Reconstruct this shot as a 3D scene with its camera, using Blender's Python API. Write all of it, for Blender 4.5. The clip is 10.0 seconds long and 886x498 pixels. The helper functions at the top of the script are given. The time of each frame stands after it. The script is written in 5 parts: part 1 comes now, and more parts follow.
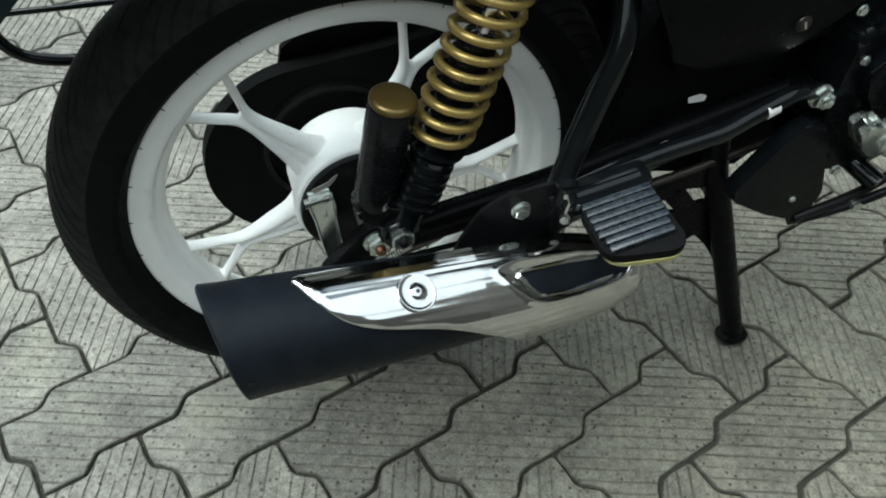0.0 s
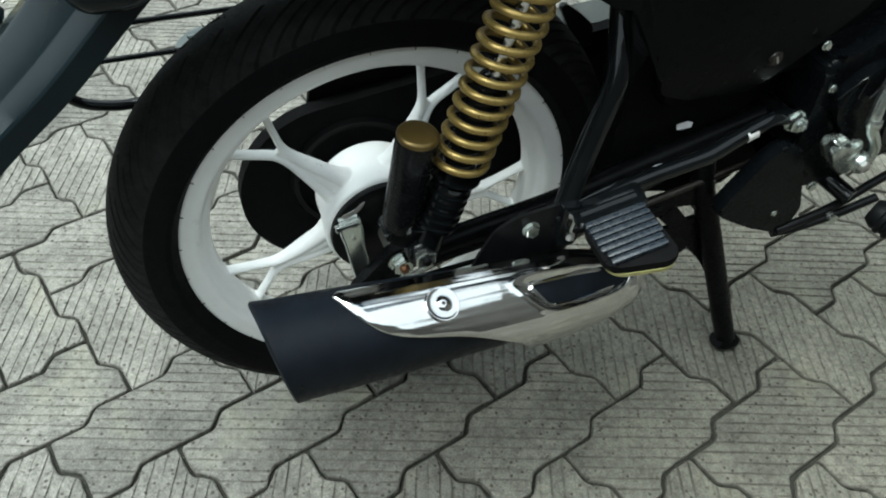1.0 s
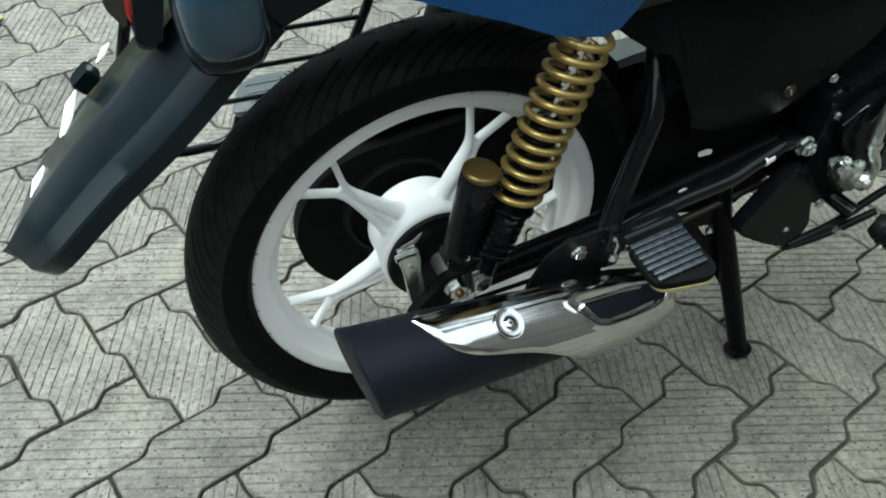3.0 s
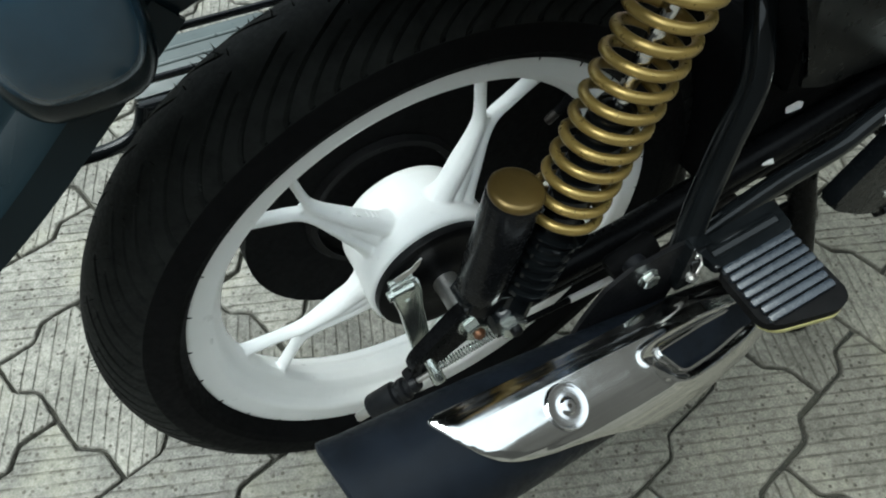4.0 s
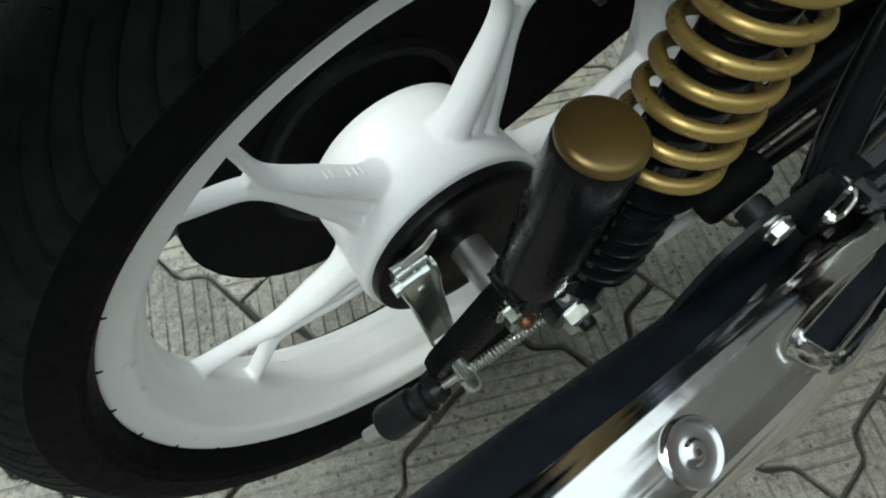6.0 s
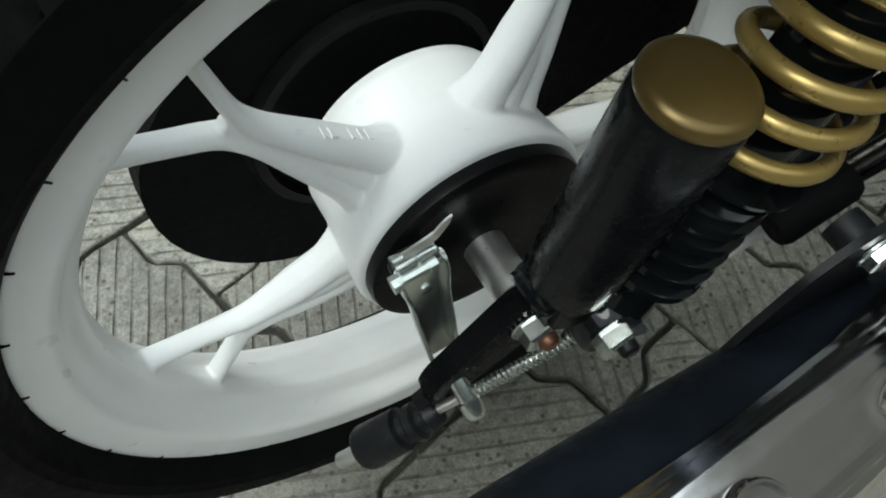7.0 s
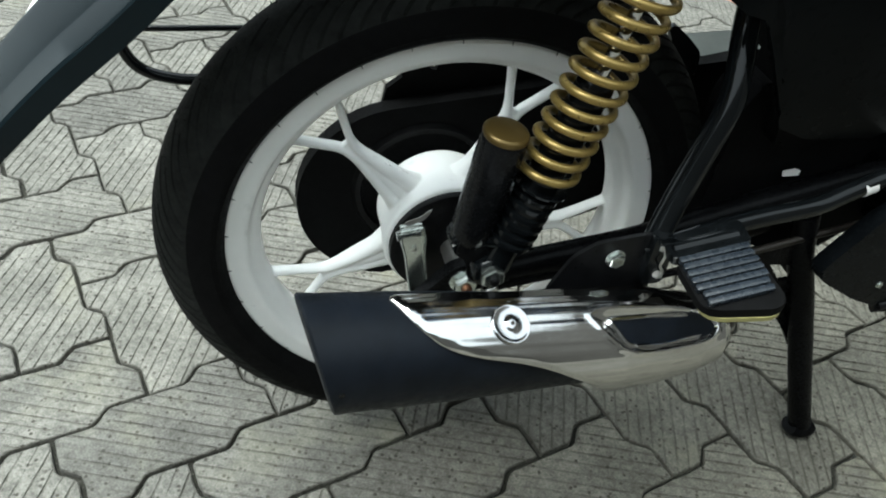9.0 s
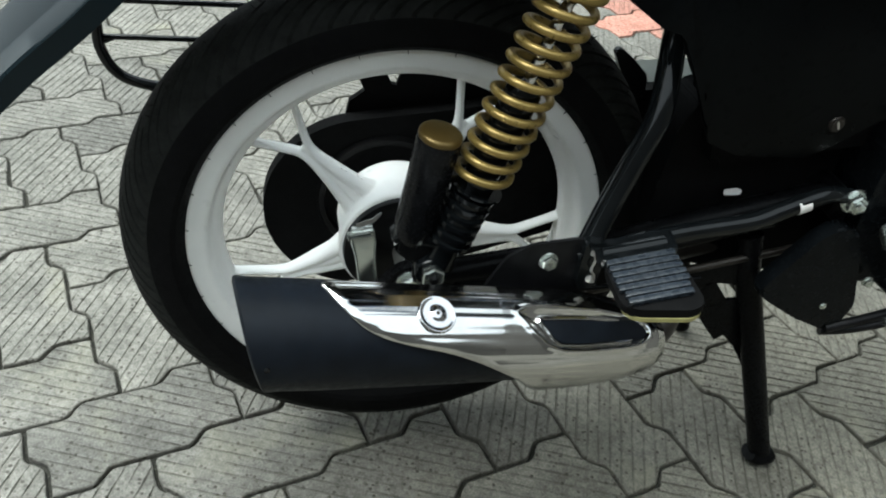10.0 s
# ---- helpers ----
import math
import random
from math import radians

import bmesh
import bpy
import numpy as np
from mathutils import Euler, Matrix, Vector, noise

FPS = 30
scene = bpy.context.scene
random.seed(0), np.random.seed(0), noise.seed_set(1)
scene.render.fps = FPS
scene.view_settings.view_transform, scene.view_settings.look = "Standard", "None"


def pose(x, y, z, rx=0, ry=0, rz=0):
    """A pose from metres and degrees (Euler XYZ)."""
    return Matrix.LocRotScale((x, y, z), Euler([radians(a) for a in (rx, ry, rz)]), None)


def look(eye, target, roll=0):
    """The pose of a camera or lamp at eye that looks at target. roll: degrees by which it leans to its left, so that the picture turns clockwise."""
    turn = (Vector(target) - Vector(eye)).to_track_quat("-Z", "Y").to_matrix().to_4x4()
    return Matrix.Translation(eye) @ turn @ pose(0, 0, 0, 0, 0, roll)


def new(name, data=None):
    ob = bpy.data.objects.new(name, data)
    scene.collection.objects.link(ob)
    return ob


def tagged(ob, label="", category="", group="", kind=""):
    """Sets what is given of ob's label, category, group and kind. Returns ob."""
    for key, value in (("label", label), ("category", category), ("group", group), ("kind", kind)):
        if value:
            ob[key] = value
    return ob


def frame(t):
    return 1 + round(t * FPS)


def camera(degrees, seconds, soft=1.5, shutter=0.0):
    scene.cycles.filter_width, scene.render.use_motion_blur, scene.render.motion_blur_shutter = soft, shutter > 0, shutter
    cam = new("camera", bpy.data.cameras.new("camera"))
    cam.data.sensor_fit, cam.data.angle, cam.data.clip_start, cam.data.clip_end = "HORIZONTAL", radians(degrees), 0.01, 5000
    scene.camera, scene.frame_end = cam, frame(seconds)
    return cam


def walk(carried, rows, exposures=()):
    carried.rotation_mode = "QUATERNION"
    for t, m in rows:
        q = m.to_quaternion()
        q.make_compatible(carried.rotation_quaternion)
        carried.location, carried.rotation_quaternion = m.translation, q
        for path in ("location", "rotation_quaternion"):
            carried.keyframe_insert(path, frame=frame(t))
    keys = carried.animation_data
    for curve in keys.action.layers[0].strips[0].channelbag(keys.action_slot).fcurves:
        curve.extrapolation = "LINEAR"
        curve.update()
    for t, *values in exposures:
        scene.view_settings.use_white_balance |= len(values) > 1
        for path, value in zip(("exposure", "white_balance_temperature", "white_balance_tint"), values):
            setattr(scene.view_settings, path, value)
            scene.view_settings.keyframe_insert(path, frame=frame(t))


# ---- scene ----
cam = camera(58.0, 10.0, soft=1.95)
PATH = [
    (0.0, (-0.1425, -0.6290, 0.9228), (0.0092, -0.2543, 0.4794), 4.40),
    (0.5, (-0.1652, -0.6544, 0.9529), (-0.0115, -0.2770, 0.5126), 3.83),
    (1.0, (-0.1893, -0.6804, 0.9829), (-0.0306, -0.2947, 0.5515), 3.15),
    (1.5, (-0.2217, -0.7164, 1.0208), (-0.0523, -0.3183, 0.6051), 2.66),
    (2.0, (-0.2563, -0.7391, 1.0381), (-0.0781, -0.3326, 0.6343), 2.66),
    (2.5, (-0.2951, -0.7479, 1.0436), (-0.1121, -0.3410, 0.6424), 2.88),
    (2.7, (-0.3042, -0.7376, 1.0440), (-0.1204, -0.3354, 0.6385), 2.93),
    (3.8, (-0.2440, -0.4710, 0.9451), (-0.0528, -0.1368, 0.4850), 3.54),
    (4.0, (-0.2189, -0.4132, 0.9240), (-0.0313, -0.0967, 0.4501), 2.91),
    (4.5, (-0.1837, -0.3225, 0.8730), (-0.0052, -0.0439, 0.3725), 1.63),
    (5.0, (-0.1701, -0.2798, 0.8518), (-0.0007, -0.0332, 0.3317), 0.21),
    (5.5, (-0.1660, -0.2637, 0.8363), (0.0002, -0.0255, 0.3113), -0.22),
    (5.7, (-0.1619, -0.2585, 0.8180), (0.0040, -0.0206, 0.2928), -0.18),
    (6.8, (-0.1479, -0.2201, 0.6994), (0.0268, 0.0212, 0.1786), 5.27),
    (7.0, (-0.1469, -0.2210, 0.6963), (0.0312, 0.0311, 0.1817), 6.30),
    (7.5, (-0.1818, -0.2865, 0.7535), (0.0007, 0.0092, 0.2644), 7.39),
    (8.0, (-0.2450, -0.4468, 0.8156), (-0.0721, -0.0928, 0.3631), 7.32),
    (8.5, (-0.2551, -0.5673, 0.8631), (-0.0978, -0.1664, 0.4453), 7.43),
    (9.0, (-0.2084, -0.6505, 0.8816), (-0.0660, -0.2214, 0.4871), 7.49),
    (9.5, (-0.1682, -0.6988, 0.8767), (-0.0355, -0.2519, 0.4990), 7.65),
    (10.0, (-0.1399, -0.7278, 0.8756), (-0.0152, -0.2696, 0.5089), 7.62),
]
EXPOSURES = [(0.0, 1.07, 5900.0, -3.0), (2.5, 1.13, 5870.0, -3.0), (4.0, 1.18, 5890.0, -2.0), (5.0, 1.06, 5980.0, -1.0), (7.0, 0.98, 6050.0, -1.0), (8.0, 1.11, 5940.0, -2.0), (9.0, 1.16, 5970.0, -1.0), (10.0, 1.15, 5980.0, 0.0)]
walk(cam, [(t, look(eye, target, roll)) for t, eye, target, roll in PATH], EXPOSURES)

# ---- light: a bright overcast sky ----
SUN_ELEV, SUN_TURN = 65.0, 284.0
world = bpy.data.worlds.new("sky")
scene.world = world
world.use_nodes = True
wn = world.node_tree.nodes
sky = wn.new("ShaderNodeTexSky")
sky.sky_type = "NISHITA"
sky.sun_disc = False
sky.sun_elevation, sky.sun_rotation = radians(SUN_ELEV), radians(SUN_TURN)
sky.dust_density = 5.0
cloud = wn.new("ShaderNodeMix")
cloud.data_type = "RGBA"
cloud.inputs[0].default_value = 0.75
cloud.inputs[7].default_value = (9.2, 9.3, 9.3, 1)
world.node_tree.links.new(sky.outputs["Color"], cloud.inputs[6])
wn["Background"].inputs["Strength"].default_value = 0.12
world.node_tree.links.new(cloud.outputs[2], wn["Background"].inputs["Color"])
sun = new("sun", bpy.data.lights.new("sun", "SUN"))
sun.data.energy, sun.data.angle, sun.data.color = 2.9, radians(46), (1.0, 0.97, 0.93)
el, tu = radians(SUN_ELEV), radians(SUN_TURN)
sun_from = Vector((math.sin(tu) * math.cos(el), math.cos(tu) * math.cos(el), math.sin(el)))
sun.matrix_world = look(sun_from * 5, (0, 0, 0))

# ---- materials ----


def nodes_of(name, rough=0.5, metal=0.0, color=(0.5, 0.5, 0.5), coat=0.0):
    m = bpy.data.materials.new(name)
    m.use_nodes = True
    b = m.node_tree.nodes["Principled BSDF"]
    b.inputs["Base Color"].default_value = (*color, 1)
    b.inputs["Roughness"].default_value = rough
    b.inputs["Metallic"].default_value = metal
    b.inputs["Coat Weight"].default_value = coat
    b.inputs["Coat Roughness"].default_value = 0.08
    return m, m.node_tree, b


def noise_tex(nt, scale, detail=4.0, coords="Object", rough=0.55):
    tc = nt.nodes.new("ShaderNodeTexCoord")
    n = nt.nodes.new("ShaderNodeTexNoise")
    n.inputs["Scale"].default_value = scale
    n.inputs["Detail"].default_value = detail
    n.inputs["Roughness"].default_value = rough
    nt.links.new(tc.outputs[coords], n.inputs["Vector"])
    return n


def ramp(nt, src, stops):
    r = nt.nodes.new("ShaderNodeValToRGB")
    els = r.color_ramp.elements
    while len(els) < len(stops):
        els.new(0.5)
    for e, (p, c) in zip(els, stops):
        e.position = p
        e.color = (*c, 1) if len(c) == 3 else c
    nt.links.new(src, r.inputs["Fac"])
    return r


def mix(nt, kind, fac, a, b):
    m = nt.nodes.new("ShaderNodeMix")
    m.data_type, m.blend_type = "RGBA", kind
    for sock, v in ((m.inputs[0], fac), (m.inputs[6], a), (m.inputs[7], b)):
        if hasattr(v, "is_linked"):
            nt.links.new(v, sock)
        elif isinstance(v, tuple):
            sock.default_value = (*v, 1)
        else:
            sock.default_value = v
    return m.outputs[2]


def bump(nt, b, src, strength, dist):
    n = nt.nodes.new("ShaderNodeBump")
    n.inputs["Strength"].default_value = strength
    n.inputs["Distance"].default_value = dist
    nt.links.new(src, n.inputs["Height"])
    nt.links.new(n.outputs["Normal"], b.inputs["Normal"])


def worn(name, color, rough, metal=0.0, coat=0.0, var=0.25, scale=60.0, grain=0.0, grain_scale=900.0, rvar=0.12, spec=0.5):
    """A plain surface with soft blotches, uneven gloss and fine grain."""
    m, nt, b = nodes_of(name, rough, metal, color, coat)
    b.inputs["Specular IOR Level"].default_value = spec
    big = noise_tex(nt, scale)
    dark = tuple(c * (1 - var) for c in color)
    light = tuple(min(1, c * (1 + var * 0.6)) for c in color)
    r = ramp(nt, big.outputs["Fac"], [(0.3, dark), (0.7, light)])
    nt.links.new(r.outputs["Color"], b.inputs["Base Color"])
    fine = noise_tex(nt, scale * 4.7, 6)
    rr = ramp(nt, fine.outputs["Fac"], [(0.3, (max(0.02, rough - rvar),) * 3), (0.7, (min(1, rough + rvar),) * 3)])
    nt.links.new(rr.outputs["Color"], b.inputs["Roughness"])
    if grain:
        g = noise_tex(nt, grain_scale, 3)
        bump(nt, b, g.outputs["Fac"], grain, 0.0006)
    return m


def concrete(name, low, high, rnd=0.22):
    m, nt, b = nodes_of(name, 0.9)
    info = nt.nodes.new("ShaderNodeObjectInfo")
    tc = nt.nodes.new("ShaderNodeTexCoord")
    off = nt.nodes.new("ShaderNodeVectorMath")
    off.operation = "MULTIPLY_ADD"
    comb = nt.nodes.new("ShaderNodeCombineXYZ")
    for i in range(3):
        nt.links.new(info.outputs["Random"], comb.inputs[i])
    off.inputs[1].default_value = (37.0, 53.0, 11.0)
    nt.links.new(comb.outputs[0], off.inputs[0])
    nt.links.new(tc.outputs["Object"], off.inputs[2])

    def tex(scale, detail, rough=0.6):
        n = nt.nodes.new("ShaderNodeTexNoise")
        n.inputs["Scale"].default_value, n.inputs["Detail"].default_value, n.inputs["Roughness"].default_value = scale, detail, rough
        nt.links.new(off.outputs[0], n.inputs["Vector"])
        return n.outputs["Fac"]

    base = ramp(nt, tex(14, 6), [(0.28, low), (0.72, high)]).outputs["Color"]
    sand = ramp(nt, tex(380, 5, 0.75), [(0.34, (0.38, 0.38, 0.35)), (0.62, (1.30, 1.29, 1.26))]).outputs["Color"]
    col = mix(nt, "MULTIPLY", 0.5, base, sand)
    mid = ramp(nt, tex(95, 4, 0.65), [(0.36, (0.66, 0.655, 0.63)), (0.64, (1.22, 1.22, 1.20))]).outputs["Color"]
    col = mix(nt, "MULTIPLY", 0.85, col, mid)
    pits = nt.nodes.new("ShaderNodeTexVoronoi")
    pits.inputs["Scale"].default_value = 95
    nt.links.new(off.outputs[0], pits.inputs["Vector"])
    gate = ramp(nt, tex(45, 3), [(0.38, (0, 0, 0)), (0.52, (1, 1, 1))]).outputs["Color"]
    pr = ramp(nt, pits.outputs["Distance"], [(0.17, (1, 1, 1)), (0.28, (0, 0, 0))]).outputs["Color"]
    pit = mix(nt, "MULTIPLY", 1.0, pr, gate)
    col = mix(nt, "MIX", pit, col, (0.050, 0.045, 0.037))
    moss = ramp(nt, tex(7, 5), [(0.56, (0, 0, 0)), (0.74, (0.5, 0.5, 0.5))]).outputs["Color"]
    col = mix(nt, "MIX", moss, col, (0.20, 0.195, 0.14))
    # groove dirt, kept strong so its colour also stands in for groove shade
    sep = nt.nodes.new("ShaderNodeSeparateXYZ")
    nt.links.new(tc.outputs["Object"], sep.inputs[0])
    low_z = nt.nodes.new("ShaderNodeMapRange")
    low_z.inputs["From Min"].default_value, low_z.inputs["From Max"].default_value = -0.0003, -0.0012
    nt.links.new(sep.outputs["Z"], low_z.inputs["Value"])
    soil = mix(nt, "MULTIPLY", 1.0, low_z.outputs["Result"], ramp(nt, tex(60, 4), [(0.3, (0.30, 0.30, 0.30)), (0.60, (0.95, 0.95, 0.95))]).outputs["Color"])
    soil = mix(nt, "MULTIPLY", 1.0, soil, ramp(nt, info.outputs["Random"], [(0.0, (1.0, 1.0, 1.0)), (1.0, (0.65, 0.65, 0.65))]).outputs["Color"])
    # oil and dirt where motorcycles stand, plus painted shade: uneven patch by the engine
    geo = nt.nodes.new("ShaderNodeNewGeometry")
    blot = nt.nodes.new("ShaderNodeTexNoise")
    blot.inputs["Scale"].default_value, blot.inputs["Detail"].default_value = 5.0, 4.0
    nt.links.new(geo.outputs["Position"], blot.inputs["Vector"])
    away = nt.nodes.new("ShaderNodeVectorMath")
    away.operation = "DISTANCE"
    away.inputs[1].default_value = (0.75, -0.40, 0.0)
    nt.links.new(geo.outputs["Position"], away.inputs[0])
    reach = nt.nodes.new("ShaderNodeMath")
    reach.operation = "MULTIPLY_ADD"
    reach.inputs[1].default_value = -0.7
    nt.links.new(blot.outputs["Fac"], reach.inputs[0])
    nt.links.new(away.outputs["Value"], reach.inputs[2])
    dirt_shade = ramp(nt, reach.outputs[0], [(0.05, (1, 1, 1)), (0.75, (0, 0, 0))]).outputs["Color"]
    soil = mix(nt, "MULTIPLY", 1.0, soil, mix(nt, "MIX", dirt_shade, (0.50, 0.50, 0.50), (1.0, 1.0, 1.0)))
    col = mix(nt, "MULTIPLY", dirt_shade, col, (0.91, 0.895, 0.82))
    col = mix(nt, "MIX", soil, col, (0.060, 0.055, 0.042))
    tone = ramp(nt, info.outputs["Random"], [(0.0, (1 - rnd,) * 3), (1.0, (1 + rnd * 0.5, 1 + rnd * 0.5, 1 + rnd * 0.42))]).outputs["Color"]
    col = mix(nt, "MULTIPLY", 1.0, col, tone)
    nt.links.new(col, b.inputs["Base Color"])
    hgt = mix(nt, "MULTIPLY", 1.0, sand, mix(nt, "SUBTRACT", 0.9, (1.0, 1.0, 1.0), pit))
    bump(nt, b, hgt, 0.55, 0.0012)
    return m


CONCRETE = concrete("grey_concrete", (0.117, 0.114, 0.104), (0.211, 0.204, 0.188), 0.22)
RED_CONCRETE = concrete("red_concrete", (0.38, 0.17, 0.13), (0.50, 0.26, 0.21))
JOINT = worn("joint_dirt", (0.024, 0.023, 0.016), 0.95, var=0.6, scale=30, grain=0.8, grain_scale=500)


def gritty(m):
    """Pale sand grains and damp spots in the joints."""
    nt = m.node_tree
    b = nt.nodes["Principled BSDF"]
    soil = b.inputs["Base Color"].links[0].from_socket
    grit = ramp(nt, noise_tex(nt, 330, 3, rough=0.7).outputs["Fac"], [(0.60, (0, 0, 0)), (0.68, (1, 1, 1))]).outputs["Color"]
    patch = ramp(nt, noise_tex(nt, 16, 3).outputs["Fac"], [(0.45, (0, 0, 0)), (0.62, (0.8, 0.8, 0.8))]).outputs["Color"]
    nt.links.new(mix(nt, "MIX", mix(nt, "MULTIPLY", 1.0, grit, patch), soil, (0.23, 0.215, 0.18)), b.inputs["Base Color"])


gritty(JOINT)
EARTH = worn("earth", (0.085, 0.080, 0.045), 0.95, var=0.4, scale=8, grain=0.8, grain_scale=300)
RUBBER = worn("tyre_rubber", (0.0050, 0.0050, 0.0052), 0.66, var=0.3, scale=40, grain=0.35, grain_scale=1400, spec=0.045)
SOFT_RUBBER = worn("soft_rubber", (0.006, 0.0065, 0.008), 0.42, var=0.35, scale=50, grain=0.3, grain_scale=1600, spec=0.22)
FOOT_RUBBER = worn("footrest_rubber", (0.005, 0.0055, 0.006), 0.45, var=0.3, scale=50, grain=0.2, grain_scale=1600, spec=0.10)
PAD_RUBBER = worn("pad_rubber", (0.018, 0.023, 0.030), 0.27, var=0.25, scale=30, grain=0.08, grain_scale=1600, spec=0.5)
BLACK_PLASTIC = worn("black_plastic", (0.0042, 0.0080, 0.0100), 0.24, var=0.2, scale=14, spec=0.15, rvar=0.03)
PANEL_BLACK = worn("panel_black", (0.0030, 0.0035, 0.0038), 0.30, var=0.25, scale=20, spec=0.04, rvar=0.05)
BLACK_GLOSS = worn("black_gloss_paint", (0.0044, 0.0052, 0.0058), 0.10, var=0.4, scale=40, rvar=0.06, spec=0.24)
BLACK_SATIN = worn("black_satin_paint", (0.0063, 0.0063, 0.0068), 0.36, var=0.4, scale=60, rvar=0.1, spec=0.14)
CAN_BLACK = worn("canister_black", (0.0054, 0.0056, 0.0063), 0.24, var=0.4, scale=70, rvar=0.09, spec=0.12)
STAND_BLACK = worn("dull_black_paint", (0.0040, 0.0041, 0.0045), 0.30, var=0.4, scale=60, rvar=0.1, spec=0.05)
ENGINE_BLACK = worn("engine_black", (0.0038, 0.0046, 0.0054), 0.24, var=0.35, scale=40, rvar=0.08, spec=0.07)
MUFFLER_BLACK = worn("heatproof_black", (0.0047, 0.0064, 0.0096), 0.46, var=0.38, scale=35, grain=0.25, grain_scale=1500, spec=0.13)
WHITE = worn("white_paint", (0.85, 0.85, 0.83), 0.38, var=0.05, scale=14, grain=0.12, grain_scale=700)
GOLD = worn("gold_paint", (0.245, 0.172, 0.050), 0.30, metal=0.55, var=0.08, scale=40, rvar=0.04)
GOLD_CAP = worn("bronze_cap", (0.105, 0.070, 0.020), 0.34, metal=0.6, var=0.22, scale=25, rvar=0.05)
CHROME = worn("chrome", (0.58, 0.575, 0.565), 0.12, metal=1.0, var=0.06, scale=25, rvar=0.04)


def waves(m, scale, strength, dist):
    """Long faint waves of pressed sheet metal, along the silencer."""
    nt = m.node_tree
    tc, turn, mp, n = (nt.nodes.new(k) for k in ("ShaderNodeTexCoord", "ShaderNodeMapping", "ShaderNodeMapping", "ShaderNodeTexNoise"))
    turn.inputs["Rotation"].default_value = (0, radians(-9.4), radians(-4.4))
    mp.inputs["Scale"].default_value = scale
    n.inputs["Scale"].default_value, n.inputs["Detail"].default_value = 1.0, 1.4
    nt.links.new(tc.outputs["Object"], turn.inputs["Vector"])
    nt.links.new(turn.outputs["Vector"], mp.inputs["Vector"])
    nt.links.new(mp.outputs["Vector"], n.inputs["Vector"])
    bump(nt, nt.nodes["Principled BSDF"], n.outputs["Fac"], strength, dist)


waves(CHROME, (2.6, 85.0, 85.0), 0.75, 0.0022)
SATIN_CHROME = worn("satin_chrome", (0.56, 0.555, 0.56), 0.17, metal=1.0, var=0.06, scale=30, rvar=0.03)
TREAD = worn("dusty_tread_rubber", (0.0125, 0.0132, 0.0122), 0.72, var=0.45, scale=60, grain=0.4, grain_scale=1200, spec=0.12)
ZINC = worn("zinc_plate", (0.52, 0.55, 0.52), 0.24, metal=0.95, var=0.08, scale=35, rvar=0.03)
BURNT = worn("burnt_steel", (0.035, 0.03, 0.026), 0.4, metal=0.6, var=0.4, scale=40)
STEEL = worn("bare_steel", (0.55, 0.54, 0.52), 0.32, metal=0.9, var=0.12, scale=90, rvar=0.05)
COPPER = worn("rusty_tip", (0.16, 0.075, 0.04), 0.45, metal=0.7, var=0.4, scale=300)
BLUE = worn("blue_plastic", (0.002, 0.052, 0.165), 0.30, var=0.10, scale=12, spec=0.3, rvar=0.05)
DECAL = worn("white_decal", (0.84, 0.84, 0.80), 0.35, var=0.05, scale=20)
TAG = worn("paper_tag", (0.74, 0.72, 0.70), 0.6, var=0.08, scale=80)
YELLOW = worn("olive_yellow", (0.36, 0.33, 0.13), 0.5, var=0.2, scale=120)
RED_LENS = worn("red_lens", (0.45, 0.01, 0.01), 0.12, coat=0.5, var=0.15, scale=60)
# base colour includes the bluish sky sheen on the turn signal
SMOKE_LENS = worn("smoke_lens", (0.017, 0.038, 0.058), 0.22, var=0.2, scale=30, rvar=0.04, spec=0.5)
PALE_PLATE = worn("pale_plate", (0.24, 0.26, 0.25), 0.45, var=0.2, scale=25)
GREY_PLATE = worn("grey_plate", (0.034, 0.045, 0.045), 0.38, var=0.25, scale=25)
LEAF = worn("dry_leaf", (0.42, 0.24, 0.05), 0.7, var=0.4, scale=40)
GRASS = worn("grass", (0.085, 0.135, 0.032), 0.7, var=0.4, scale=30)
PLASTER = worn("plaster", (0.092, 0.088, 0.080), 0.9, var=0.25, scale=1.5, grain=0.5, grain_scale=200)
OLIVE_SHELL = worn("olive_shell", (0.030, 0.028, 0.020), 0.4, var=0.3, scale=40)
BROWN_GLASS = worn("amber_reflector", (0.014, 0.011, 0.009), 0.2, var=0.3, scale=60)

# ---- building helpers ----
ZA = 0.331  # height of the axle; the bike's own measures start from it


def V(x, y, z):
    return Vector((x, y, z + ZA))


def finish(bm, sharp=38.0):
    bmesh.ops.remove_doubles(bm, verts=bm.verts, dist=1e-6)
    bmesh.ops.recalc_face_normals(bm, faces=bm.faces)
    lim = radians(sharp)
    for f in bm.faces:
        f.smooth = True
    for e in bm.edges:
        e.smooth = len(e.link_faces) == 2 and e.calc_face_angle(0.0) < lim


def part(name, bm, material, parent=None, label="", sharp=38.0):
    while parent and parent.parent and parent.parent.parent:
        parent = parent.parent
    finish(bm, sharp)
    me = bpy.data.meshes.new(name)
    bm.to_mesh(me)
    bm.free()
    me.materials.append(material)
    ob = new(name, me)
    ob.parent = parent
    return tagged(ob, label) if label else ob


def join(*bms):
    out = bms[0]
    for b in bms[1:]:
        me = bpy.data.meshes.new("tmp")
        b.to_mesh(me)
        b.free()
        out.from_mesh(me)
        bpy.data.meshes.remove(me)
    return out


